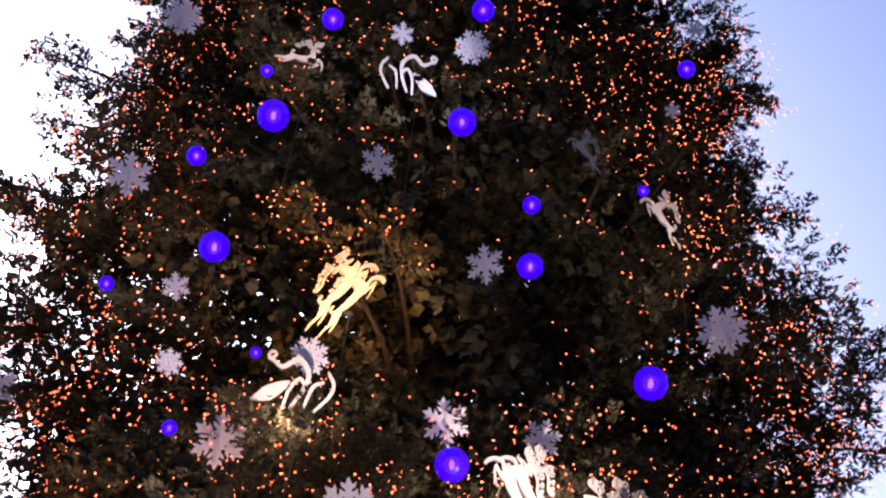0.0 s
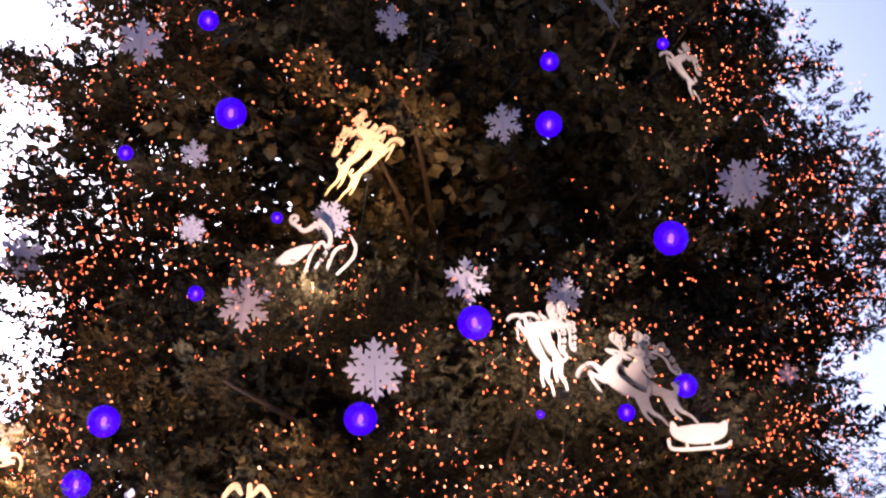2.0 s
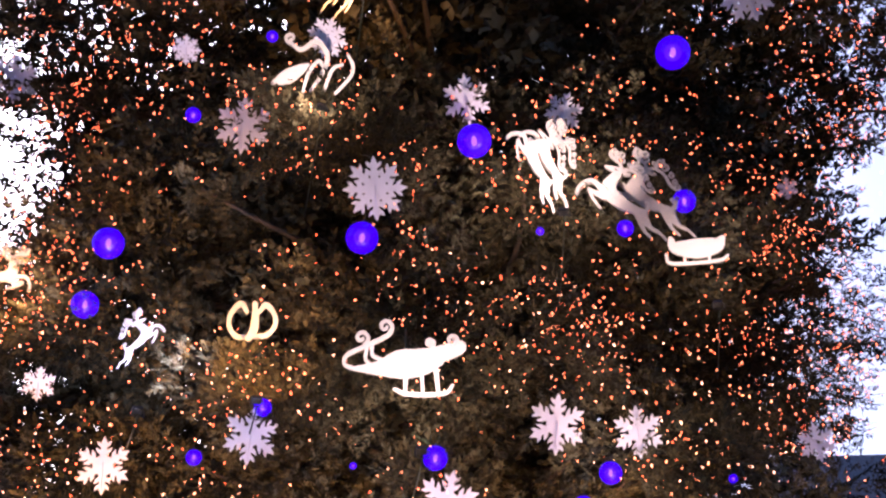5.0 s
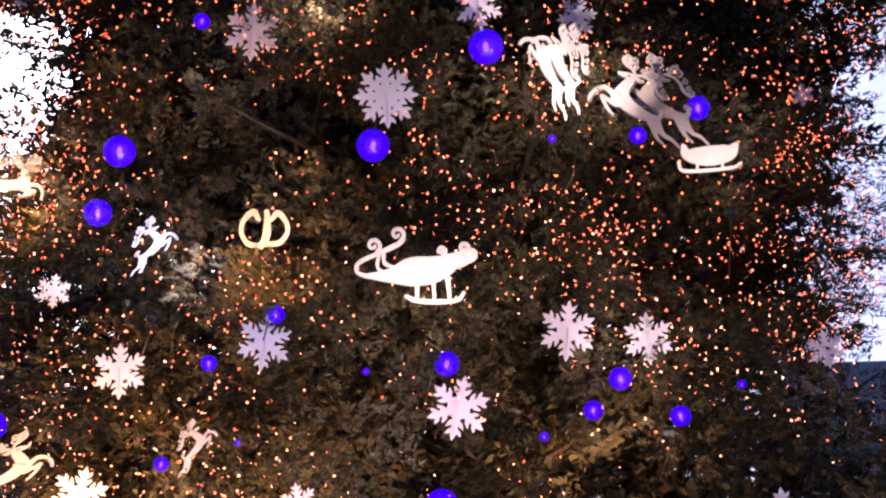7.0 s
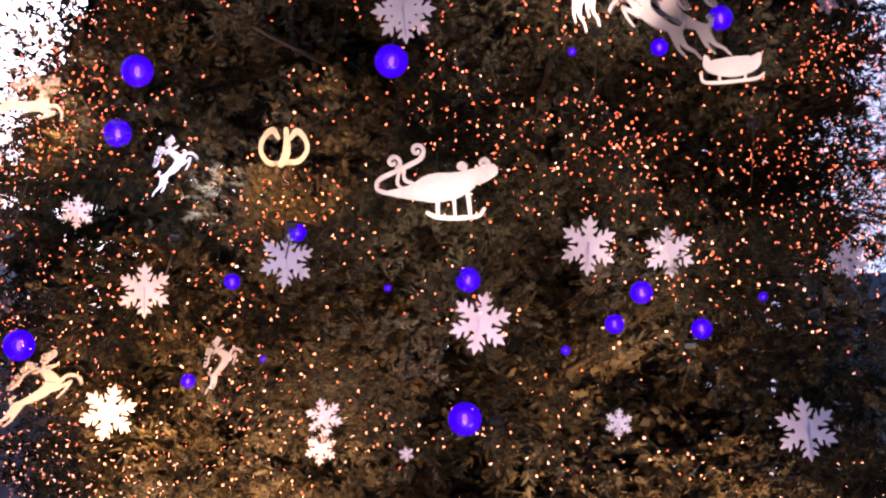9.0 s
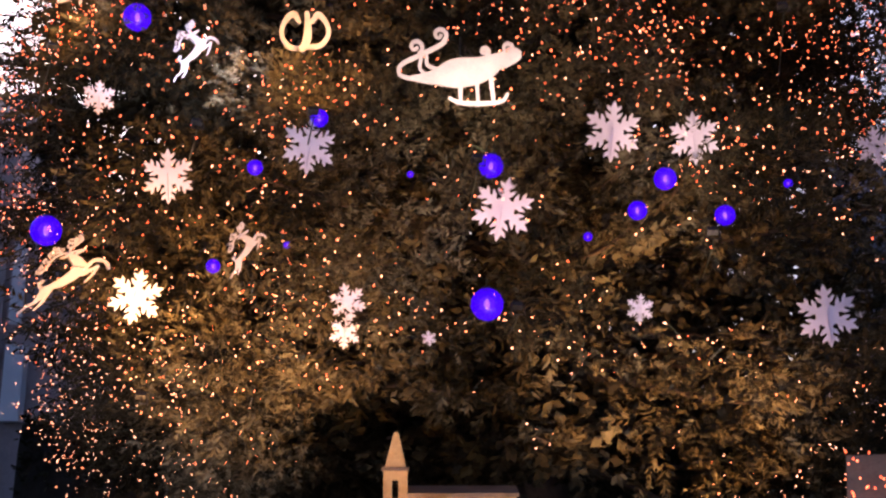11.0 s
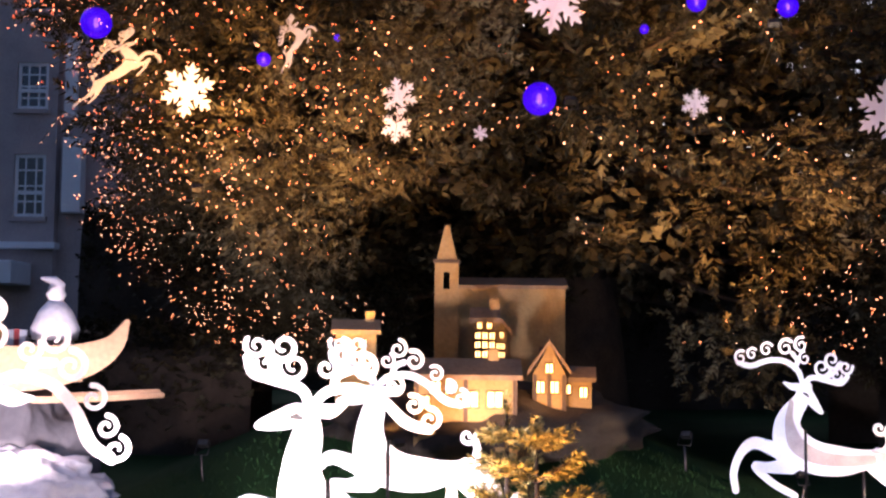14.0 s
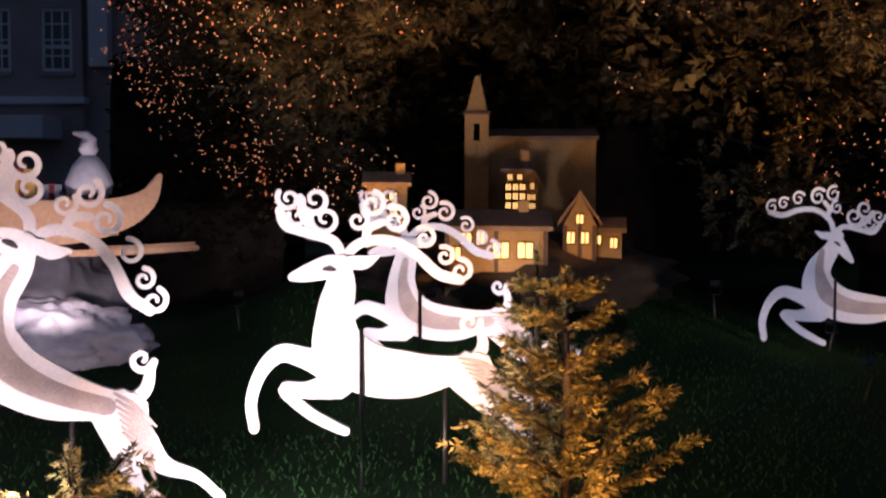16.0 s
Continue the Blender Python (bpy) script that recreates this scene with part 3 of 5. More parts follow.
def snowflake(label, arms, group):
    """A cut-out snowflake of half size 1, with branched arms, in the x-z plane."""
    ob = thing("snowflake", Matrix.Identity(4), label, "snowflake", group)
    hub = bmesh.new()
    bmesh.ops.create_cone(hub, cap_ends=True, segments=arms * 2, radius1=0.37, radius2=0.37, depth=0.07)
    bmesh.ops.rotate(hub, verts=hub.verts, cent=(0, 0, 0), matrix=Matrix.Rotation(radians(90), 3, "X"))
    part("hub", hub, M_FROST, ob)
    for k in range(arms):
        bm = bmesh.new()
        a = 2 * math.pi * k / arms + math.pi / 2
        c, s = math.cos(a), math.sin(a)

        def line(pts):
            return [(x * c - y * s, x * s + y * c, w) for x, y, w in pts]
        ribbon(bm, line([(0.25, 0, 0.14), (0.6, 0, 0.1), (0.84, 0, 0.1), (1.02, 0, 0.02)]), 0.060)
        for j, (x, ln, w) in enumerate(((0.4, 0.24, 0.075), (0.66, 0.21, 0.07))):
            for sg in (-1, 1):
                ribbon(bm, line([(x, 0, w), (x + ln * 0.55, sg * ln * 0.8, w * 0.9), (x + ln * 0.95, sg * ln * 1.15, w * 0.25)]), 0.05 - 0.008 * j + 0.003 * sg)
        part("arm", bm, M_FROST, ob)
    part("fin", boxed(-0.02, 0.02, -0.2, -0.036, -0.93, 0.1, bevel=0.008), M_FROST, ob, "fin that stands out from the panel")
    part("hanger", tube(bmesh.new(), [(0, 0.04, 0.5), (0, 0.25, 0.9), (0, 0.8, 1.2), (0, 2.2, 1.5)], [0.012] * 4, 5), M_WIRE, ob)
    return ob


FLAKES = [
    (-15.4, 54.8, 0.99), (-15.7, 46.7, 1.16), (2.1, 49.7, 0.94), (9.6, 55.6, 0.93), (3.4, 56.2, 0.62), (10.3, 44.7, 1.06),
    (25.6, 40.1, 1.31), (28.8, 54.7, 0.47), (7.6, 36.8, 1.25), (-10.0, 38.3, 0.72), (25.5, 51.2, 0.42), (-6.1, 35.0, 1.41),
    (2.0, 32.3, 1.59), (-19.3, 35.3, 1.13), (-10.7, 42.0, 0.73), (-1.3, 39.7, 1.03), (13.6, 35.9, 1.02), (25.8, 30.6, 0.54)]
FLAKES_LOW = [
    (6.1, 16.6, 1.59), (12.0, 20.3, 1.48), (16.2, 19.7, 1.27), (-4.2, 19.7, 1.41), (-11.4, 17.8, 1.32), (-15.1, 21.3, 0.81),
    (-12.6, 11.8, 1.33), (22.0, 10.6, 1.47), (-2.0, 11.9, 0.95), (-2.1, 10.4, 0.85), (13.0, 11.4, 0.73), (25.0, 18.4, 0.91),
    (2.2, 10.1, 0.40)]
six = snowflake("pale frosted six-armed snowflake panel on the conifer", 6, "snowflakes on the tree")
eight = snowflake("pale frosted eight-armed snowflake panel on the conifer", 8, "snowflakes on the tree")
used = set()
for i, (az, el, r) in enumerate(FLAKES + FLAKES_LOW):
    m, s = hung(az, el, 0.33, rnd.uniform(0.55, 0.8), rnd.uniform(-22, 22), rnd.uniform(-14, 14))
    src = six if i % 3 or i > 17 else eight
    ob = src if src not in used else copy_thing(src, m)
    used.add(src)
    ob.matrix_world = m @ Matrix.Scale(s * math.tan(radians(r)), 4)

# ---- cut-out deer ----


def deer_parts(ob, unit, depth, inset=True, mat=M_WHITE, in_mat=M_INSET, tilt=0.0, back=False):
    """The parts of a leaping deer that looks to -x, with curled antlers; the origin lies under its chest at the hooves."""
    def P(pts):
        c, s = math.cos(radians(tilt)) * unit, math.sin(radians(tilt)) * unit
        return [((x - 640) * c + (770 - z) * s, (770 - z) * c - (x - 640) * s, w * unit) for x, z, w in pts]

    def H(pts):
        # the head, turned back over the shoulder where asked for
        return P([(641 + (603 - x) * 0.85, z, w * 0.8) for x, z, w in pts] if back else pts)

    def A(pts, turn):
        # an antler; those of a head that looks back are swung about their root
        c, s = math.cos(radians(turn if back else 0)), math.sin(radians(turn if back else 0))
        return H([(610 + (x - 610) * c + (452 - z) * s * -1, 452 - ((452 - z) * c + (x - 610) * s), w) for x, z, w in pts])

    def stroke(name, lines, d, label=""):
        bm = bmesh.new()
        for i, ln in enumerate(lines):
            ribbon(bm, ln, d - 0.0035 * i)
        return part(name, bm, mat, ob, label)
    b = 1 if back else 0
    neck = smooth_line(P([(606 + 40 * b, 462, 14), (604 + 24 * b, 500, 26 - 5 * b), (594, 560, 34), (604, 618, 48), (655, 652, 46), (730, 662, 40), (800, 655, 26), (846, 652, 30)]))
    stroke("body", [neck], depth)
    stroke("head", [smooth_line(A([(520, 487, 8), (545, 481, 15), (585, 470, 21), (612, 470, 16)], 34))], depth - 0.007)
    stroke("ear", [smooth_line(H([(622, 462, 12), (645, 462, 12), (668, 452, 4)]))], depth - 0.011)
    stroke("foreleg", [smooth_line(P([(600, 650, 34), (545, 632, 19), (500, 622, 16), (466, 652, 12), (447, 705, 10), (452, 756, 9)]))], depth - 0.014)
    stroke("foreleg", [smooth_line(P([(600, 678, 26), (545, 688, 15), (505, 686, 11), (545, 726, 10), (590, 752, 9), (612, 762, 8)]))], depth - 0.018)
    stroke("hindleg", [smooth_line(P([(830, 655, 34), (880, 690, 26), (930, 715, 14), (985, 716, 9), (1035, 735, 8)]))], depth - 0.021)
    stroke("hindleg", [smooth_line(P([(820, 660, 34), (862, 712, 21), (900, 752, 11), (950, 772, 8)]))], depth - 0.025)
    stroke("tail", [smooth_line(P([(838, 645, 14), (856, 612, 10), (850, 574, 7)])), P(curl(832, 570, 20, 1.1, -10, 6, 3))], depth - 0.028)
    stroke("antler", [smooth_line(A([(608, 455, 9), (590, 424, 9), (540, 408, 9), (508, 396, 9), (498, 370, 8)], 28)),
                      A(curl(514, 350, 21, 1.25, 215, 5.0, 2.6, -1), 28), A(curl(560, 352, 27, 1.3, 190, 6.5, 2.6, -1), 28),
                      A(curl(578, 386, 27, 1.3, 200, 5.8, 2.6, -1), 28), A(curl(530, 382, 17, 1.0, 200, 4.3, 2.6, -1), 28),
                      smooth_line(A([(558, 408, 8), (538, 378, 8), (536, 352, 8)], 28))], depth - 0.031)
    stroke("antler", [smooth_line(A([(612, 452, 9), (640, 428, 9), (690, 424, 9), (735, 446, 9), (775, 482, 10), (815, 494, 9)], 26)),
                      A(curl(816, 478, 21, 1.2, -90, 5.0, 2.6), 26), A(curl(788, 452, 18, 1.2, -110, 4.3, 2.6), 26), A(curl(752, 420, 21, 1.2, -120, 4.3, 2.6), 26),
                      A(curl(700, 388, 25, 1.3, -110, 5.8, 2.6), 26), A(curl(660, 360, 23, 1.3, -80, 5.0, 2.6), 26), A(curl(634, 388, 19, 1.2, -60, 4.3, 2.6), 26),
                      smooth_line(A([(650, 428, 8), (652, 404, 8), (676, 392, 7)], 26))], depth - 0.045)
    eye = bmesh.new()
    ribbon(eye, A([(575, 473, 3), (584, 472, 5), (594, 474, 3)], 34), depth + 0.008)
    part("eye", eye, M_STEEL, ob, "dark painted eye")
    if inset:
        bm = bmesh.new()
        line = smooth_line(P([(604, 505, 7), (598, 560, 12), (618, 622, 22), (670, 652, 20), (740, 660, 16), (810, 655, 14)]))
        ribbon(bm, line, depth + 0.01)
        part("inset", bm, in_mat, ob, "speckled greyed inset of the flank")
    if depth < 0.08:
        bm = bmesh.new()
        for i in range(7):
            ribbon(bm, smooth_line(P([(812 + 6 * i, 632 + 9 * i, 2), (850 + 7 * i, 640 + 11 * i, 4), (892 + 5 * i, 660 + 13 * i, 1.5)]), 4), depth + 0.014 - 0.0006 * i)
        part("fur_marks", bm, M_INSET, ob, "brownish cut fur marks on the haunch")


def lawn_deer(label, az, el, dist, unit, tilt=0.0, turn=0.0, depth=0.06, back=False, inset=True):
    """A deer panel on a steel pole in the lawn; the direction is that of its hooves."""
    d = way(az, el)
    p = EYE + d * (dist / math.hypot(d.x, d.y))
    ob = thing("deer_figure", Matrix.Translation(p) @ pose(0, 0, 0, 0, 0, -az + turn), label, "deer figure", "deer on the lawn")
    deer_parts(ob, unit, depth, tilt=tilt, back=back, inset=inset)
    g = ground_z(p.x, p.y) - p.z - 0.1
    pole = bmesh.new()
    tube(pole, [(0, -0.045, 190 * unit), (0, -0.05, 60 * unit), (0, -0.05, g)], [0.011, 0.012, 0.014], 8)
    part("pole", pole, M_STEEL, ob, "dark steel pole")
    stay = bmesh.new()
    tube(stay, [(150 * unit, 0.045, 90 * unit), (150 * unit, 0.05, g)], [0.012, 0.012], 8)
    part("pole", stay, M_STEEL, ob)
    return ob, p


DEER_A, pa = lawn_deer("floodlit white leaping deer cut-out beside a young fir", -5.3, -12.6, 5.9, 0.00296, inset=False)
DEER_B, pb_ = lawn_deer("floodlit white leaping deer cut-out behind its twin", -2.3, -9.25, 8.2, 0.00296)
DEER_C, pc = lawn_deer("bluish white leaping deer cut-out looking back on the lawn", 18.05, -7.7, 9.8, 0.00296, back=True)
DEER_D, pd = lawn_deer("large white leaping deer cut-out with grey inset", -24.2, -12.0, 5.4, 0.00298, tilt=23.0)

spot("flood_deer_front", (pa.x - 0.6, pa.y - 1.9, 0.2), (pa.x + 0.1, pa.y, 0.9), 2300, 80, (1.0, 0.86, 0.8))
spot("flood_deer_back", (pb_.x + 0.9, pb_.y - 1.5, 0.25), (pb_.x + 0.1, pb_.y, 1.2), 650, 80, (1.0, 0.85, 0.82))
spot("flood_deer_side", (pc.x + 1.2, pc.y - 0.6, 0.4), (pc.x + 0.55, pc.y, 0.8), 420, 90, (1.0, 0.7, 0.42))
spot("flood_deer_cool", (pc.x - 1.0, pc.y - 2.4, 0.5), (pc.x, pc.y, 1.2), 280, 60, (0.7, 0.76, 1.0))
spot("flood_deer_large", (pd.x + 0.9, pd.y - 1.7, 0.2), (pd.x + 0.5, pd.y, 0.9), 2600, 85, (1.0, 0.78, 0.72))

# deer on the tree: label, azimuth, elevation, size in degrees, roll, mirrored
TREE_DEER = [
    ("warm lit rearing deer cut-out on the conifer", -0.1, 43.4, 5.0, 52, True, 0.55),
    ("warm lit rearing deer cut-out on the conifer", 0.7, 42.9, 4.7, 52, True, 0.52),
    ("white lit deer cut-out on the conifer", 12.2, 33.6, 4.6, -62, False, 0.75),
    ("white lit deer cut-out with curled antlers on the conifer", 12.9, 33.7, 4.4, -58, False, 0.75),
    ("grey deer cut-out with curled antlers on the conifer", 16.9, 31.6, 5.2, -38, False, 0.8),
    ("grey deer cut-out with curled antlers on the conifer", 18.4, 31.5, 5.2, -38, False, 0.8),
    ("pale deer cut-out high on the conifer", -4.9, 54.6, 2.4, 0, True, 0.85),
    ("grey deer cut-out on the conifer", 18.6, 50.1, 2.4, -50, False, 0.7),
    ("warm lit deer cut-out on the conifer", 23.5, 46.2, 3.2, -60, False, 0.6),
    ("white lit deer cut-out on the conifer", -10.7, 24.1, 3.0, 50, True, 0.8),
    ("golden lit deer cut-out on the conifer", -18.1, 26.4, 3.6, 0, True, 0.8),
    ("grey deer cut-out on the conifer", -7.5, 14.5, 2.8, 55, True, 0.75),
    ("pale grey leaping deer cut-out on the conifer", -16.2, 12.8, 4.8, 34, True, 0.62)]
done = None
for label, az, el, size, roll, mirror, slim in TREE_DEER:
    m, s = hung(az, el, 0.4, 0.6, rnd.uniform(-12, 12), 0)
    if done is None:
        done = thing("deer_ornament", Matrix.Identity(4), label, "deer figure", "deer on the tree")
        deer_parts(done, 1 / 600, 0.09, inset=False, mat=M_TREEPLY)
        ob = done
    else:
        ob = copy_thing(done, m)
    ob["label"] = label
    k = s * math.tan(radians(size))
    # the figure's middle lies 0.17 to the right of and 0.33 above its origin
    ob.matrix_world = m @ pose(0, 0, 0, 0, -roll) @ Matrix.Diagonal((-k if mirror else k, k, k * slim, 1)) @ Matrix.Translation((-0.1, 0, -0.33))


def scroll_sleigh(label, az, el, size, roll, mirror):
    """A cut-out sleigh of scrolled strips with a solid seat."""
    ob = thing("scroll_sleigh", Matrix.Identity(4), label, "sleigh")
    for name, pts, d in (("front_scroll", [(-0.75, 0.62, 0.05), (-0.42, 0.42, 0.06), (0.0, 0.67, 0.07), (0.33, 0.33, 0.07), (0.25, -0.17, 0.06), (-0.08, -0.75, 0.04)], 0.09),
                         ("brace", [(-0.3, -0.8, 0.04), (-0.15, -0.2, 0.05), (0.1, 0.12, 0.05), (0.25, -0.05, 0.04)], 0.083),
                         ("brace", [(0.3, -0.7, 0.04), (0.5, -0.1, 0.05), (0.78, 0.08, 0.04)], 0.08),
                         ("rear_scroll", [(0.62, -0.78, 0.04), (1.0, -0.3, 0.05), (1.08, 0.05, 0.05), (0.92, 0.36, 0.04)], 0.086),
                         ("seat", [(-1.17, -0.62, 0.04), (-0.78, -0.42, 0.2), (-0.4, -0.16, 0.14), (-0.2, -0.02, 0.05)], 0.1)):
        part(name, ribbon(bmesh.new(), smooth_line(pts), d), M_TREEPLY, ob)
    part("curl", ribbon(bmesh.new(), curl(-0.72, 0.74, 0.16, 1.1, -80, 0.05, 0.03, -1), 0.076), M_TREEPLY, ob)
    part("hanger", tube(bmesh.new(), [(0, 0.05, 0.3), (0, 0.4, 0.7), (0, 0.8, 0.9)], [0.015] * 3, 5), M_WIRE, ob)
    m, s = hung(az, el, 0.38, 0.6)
    k = s * math.tan(radians(size))
    ob.matrix_world = m @ pose(0, 0, 0, 0, -roll) @ Matrix.Diagonal((-k if mirror else k, k, k, 1))


scroll_sleigh("warm lit scrolled sleigh cut-out on the conifer", -2.0, 38.3, 1.75, 0, False)
scroll_sleigh("pale scrolled sleigh cut-out high on the conifer", 4.2, 54.3, 1.35, -12, True)

bright = thing("sleigh_ornament", Matrix.Identity(4), "brightly floodlit sleigh cut-out with a scrolled prow on the conifer", "sleigh")
for name, pts, d in (("hull", [(-0.95, -0.14, 0.03), (-0.5, -0.13, 0.13), (-0.12, -0.06, 0.26), (0.25, -0.02, 0.25), (0.52, 0.06, 0.2)], 0.1),
                     ("seat_back", [(0.45, 0.1, 0.15), (0.75, 0.17, 0.15), (1.0, 0.27, 0.13)], 0.095),
                     ("prow", [(-0.95, -0.14, 0.035), (-1.12, -0.06, 0.035), (-1.07, 0.12, 0.035), (-0.7, 0.3, 0.04), (-0.32, 0.5, 0.04), (-0.25, 0.66, 0.035)], 0.092),
                     ("brace", [(-0.7, 0.3, 0.03), (-0.74, 0.05, 0.03), (-0.64, -0.08, 0.03)], 0.085),
                     ("brace", [(-0.62, 0.28, 0.03), (-0.6, 0.1, 0.035), (-0.38, 0.0, 0.035)], 0.081),
                     ("strut", [(0.0, -0.2, 0.045), (0.0, -0.58, 0.035)], 0.084),
                     ("strut", [(0.3, -0.2, 0.035), (0.32, -0.6, 0.03)], 0.079),
                     ("strut", [(0.55, -0.05, 0.05), (0.6, -0.55, 0.035)], 0.088),
                     ("runner", [(-0.2, -0.52, 0.03), (0.0, -0.6, 0.04), (0.4, -0.62, 0.04), (0.75, -0.58, 0.035), (0.86, -0.45, 0.03)], 0.074)):
    part(name, ribbon(bmesh.new(), smooth_line(pts), d), M_TREEPLY, bright)
for x, z, r in ((-0.38, 0.66, 0.14), (-0.82, 0.44, 0.14), (0.44, 0.34, 0.09), (0.86, 0.4, 0.11)):
    part("curl", ribbon(bmesh.new(), curl(x, z, r, 1.1, -60, 0.04, 0.03), 0.07), M_TREEPLY, bright)
part("hanger", tube(bmesh.new(), [(0, 0.05, 0.2), (0, 0.4, 0.6), (0, 0.8, 0.8)], [0.015] * 3, 5), M_WIRE, bright)
m, s = hung(3.9, 23.6, 0.45, 0.5)
bright.matrix_world = m @ Matrix.Scale(s * math.tan(radians(2.73)), 4)

heart = thing("scroll_ornament", Matrix.Identity(4), "golden lit scrolled double-bow cut-out on the conifer", "ornament")
for name, pts, d in (("stem", [(0.05, 0.75, 0.1), (0.1, 0.3, 0.13), (0.08, -0.3, 0.16), (-0.1, -0.7, 0.12)], 0.12),
                     ("bow", [(-0.05, -0.65, 0.1), (-0.6, -0.62, 0.1), (-0.9, -0.2, 0.09), (-0.85, 0.3, 0.09), (-0.5, 0.7, 0.12), (-0.25, 0.4, 0.08)], 0.1),
                     ("bow", [(0.05, -0.6, 0.1), (0.6, -0.5, 0.1), (0.9, -0.1, 0.09), (0.85, 0.35, 0.09), (0.5, 0.72, 0.12), (0.25, 0.42, 0.08)], 0.09)):
    part(name, ribbon(bmesh.new(), smooth_line(pts), d), M_TREEPLY, heart)
m, s = hung(-4.6, 25.3, 0.45, 0.5)
heart.matrix_world = m @ Matrix.Scale(s * math.tan(radians(1.25)), 4)

sled = thing("sleigh_ornament", Matrix.Identity(4), "white lit sleigh cut-out on the conifer", "sleigh")
part("hull", ribbon(bmesh.new(), smooth_line([(-0.5, 0.28, 0.05), (-0.42, 0.1, 0.12), (0.0, 0.04, 0.2), (0.4, 0.08, 0.16), (0.55, 0.22, 0.06)]), 0.1), M_WHITE, sled)
part("runner", ribbon(bmesh.new(), smooth_line([(-0.62, -0.05, 0.03), (-0.5, -0.24, 0.03), (0.4, -0.25, 0.03), (0.62, -0.16, 0.025)]), 0.08), M_WHITE, sled)
for x in (-0.25, 0.25):
    part("strut", ribbon(bmesh.new(), [(x, -0.25, 0.025), (x, -0.1, 0.025)], 0.06), M_WHITE, sled)
part("hanger", tube(bmesh.new(), [(0, 0.05, 0.1), (0, 0.4, 0.5), (0, 0.8, 0.7)], [0.015] * 3, 5), M_WIRE, sled)
m, s = hung(20.4, 28.3, 0.35, 0.5, 6)
sled.matrix_world = m @ Matrix.Scale(s * math.tan(radians(2.4)), 4)

LAMP_AT = [(0.3, 43.0, 900, GOLD), (-2.1, 38.0, 550, WARM), (12.5, 33.4, 800, WARM), (20.6, 28.4, 160, WARM), (4.1, 23.2, 620, WARM), (-4.7, 25.0, 900, GOLD),
           (-10.7, 24.0, 600, COOL), (-18.1, 26.2, 900, GOLD), (-12.6, 11.6, 1700, GOLD), (6.1, 16.6, 110, (1.0, 0.55, 0.38)), (16.2, 19.5, 220, WARM), (23.3, 46.0, 200, WARM), (4.2, 54.0, 320, (1.0, 0.86, 0.74)), (-4.9, 54.2, 260, WARM)]


def lamp_fixture(p, aim_at):
    """A small floodlight housing with a bracket."""
    ob = thing("floodlight", look(p, aim_at), "small black floodlight clamped among the branches", "floodlight", "floodlights in the tree")
    part("housing", boxed(-0.045, 0.045, -0.03, 0.03, 0.03, 0.08, bevel=0.008), M_STEEL, ob)
    part("bracket", tube(bmesh.new(), [(-0.055, 0, 0.06), (-0.055, 0, 0.16), (0.055, 0, 0.16), (0.055, 0, 0.06)], [0.006] * 4, 6), M_STEEL, ob)
    return ob


for az, el, watts, colour in LAMP_AT:
    p, s = on_tree(az, el, 0.4)
    e = p - way(az, 0) * 0.75 + Vector((0.1, 0, -1.0))
    spot("flood_ornament", e, p, watts * 0.5, 80, colour, 0.04)
    ob = lamp_fixture(e, p)
    root = ob.matrix_world.inverted() @ (p + way(az, 0) * 1.6 + Vector((0, 0, -0.9)))
    part("arm", tube(bmesh.new(), [(0, 0, 0.16), Vector((0, 0, 0.2)).lerp(root, 0.3), root], [0.006, 0.007, 0.008], 6), M_WIRE, ob)

# warm ground floods that wash the lower boughs
for x, y, tx, ty, tz, watts, colour, cone in ((-1.9, 9.5, -1.2, 13, 5.5, 2200, GOLD, 62), (2.2, 9.9, 3.9, 12.8, 5.2, 1400, GOLD, 64), (-0.3, 9.2, -1.5, 11.8, 4.4, 1700, GOLD, 56),
                                            (3.2, 10.0, 2.7, 12.2, 4.2, 1700, GOLD, 60), (2.9, 8.2, 1.7, 10.9, 5.8, 900, WARM, 48)):
    e = Vector((x, y, ground_z(x, y) + 0.35))
    spot("flood_tree", e, (tx, ty, tz), watts, cone, colour, 0.12)
    ob = lamp_fixture(e, (tx, ty, tz))
    tagged(ob, "black ground floodlight on the lawn", "floodlight", "ground floodlights")
    part("spike", tube(bmesh.new(), [(0, 0, 0.16), (0, -0.16, 0.3), (0, -0.26, 0.4)], [0.012, 0.012, 0.006], 6), M_STEEL, ob)

# ---- model village under the tree ----


def at(az, el, dist):
    d = way(az, el)
    return EYE + d * (dist / math.hypot(d.x, d.y))


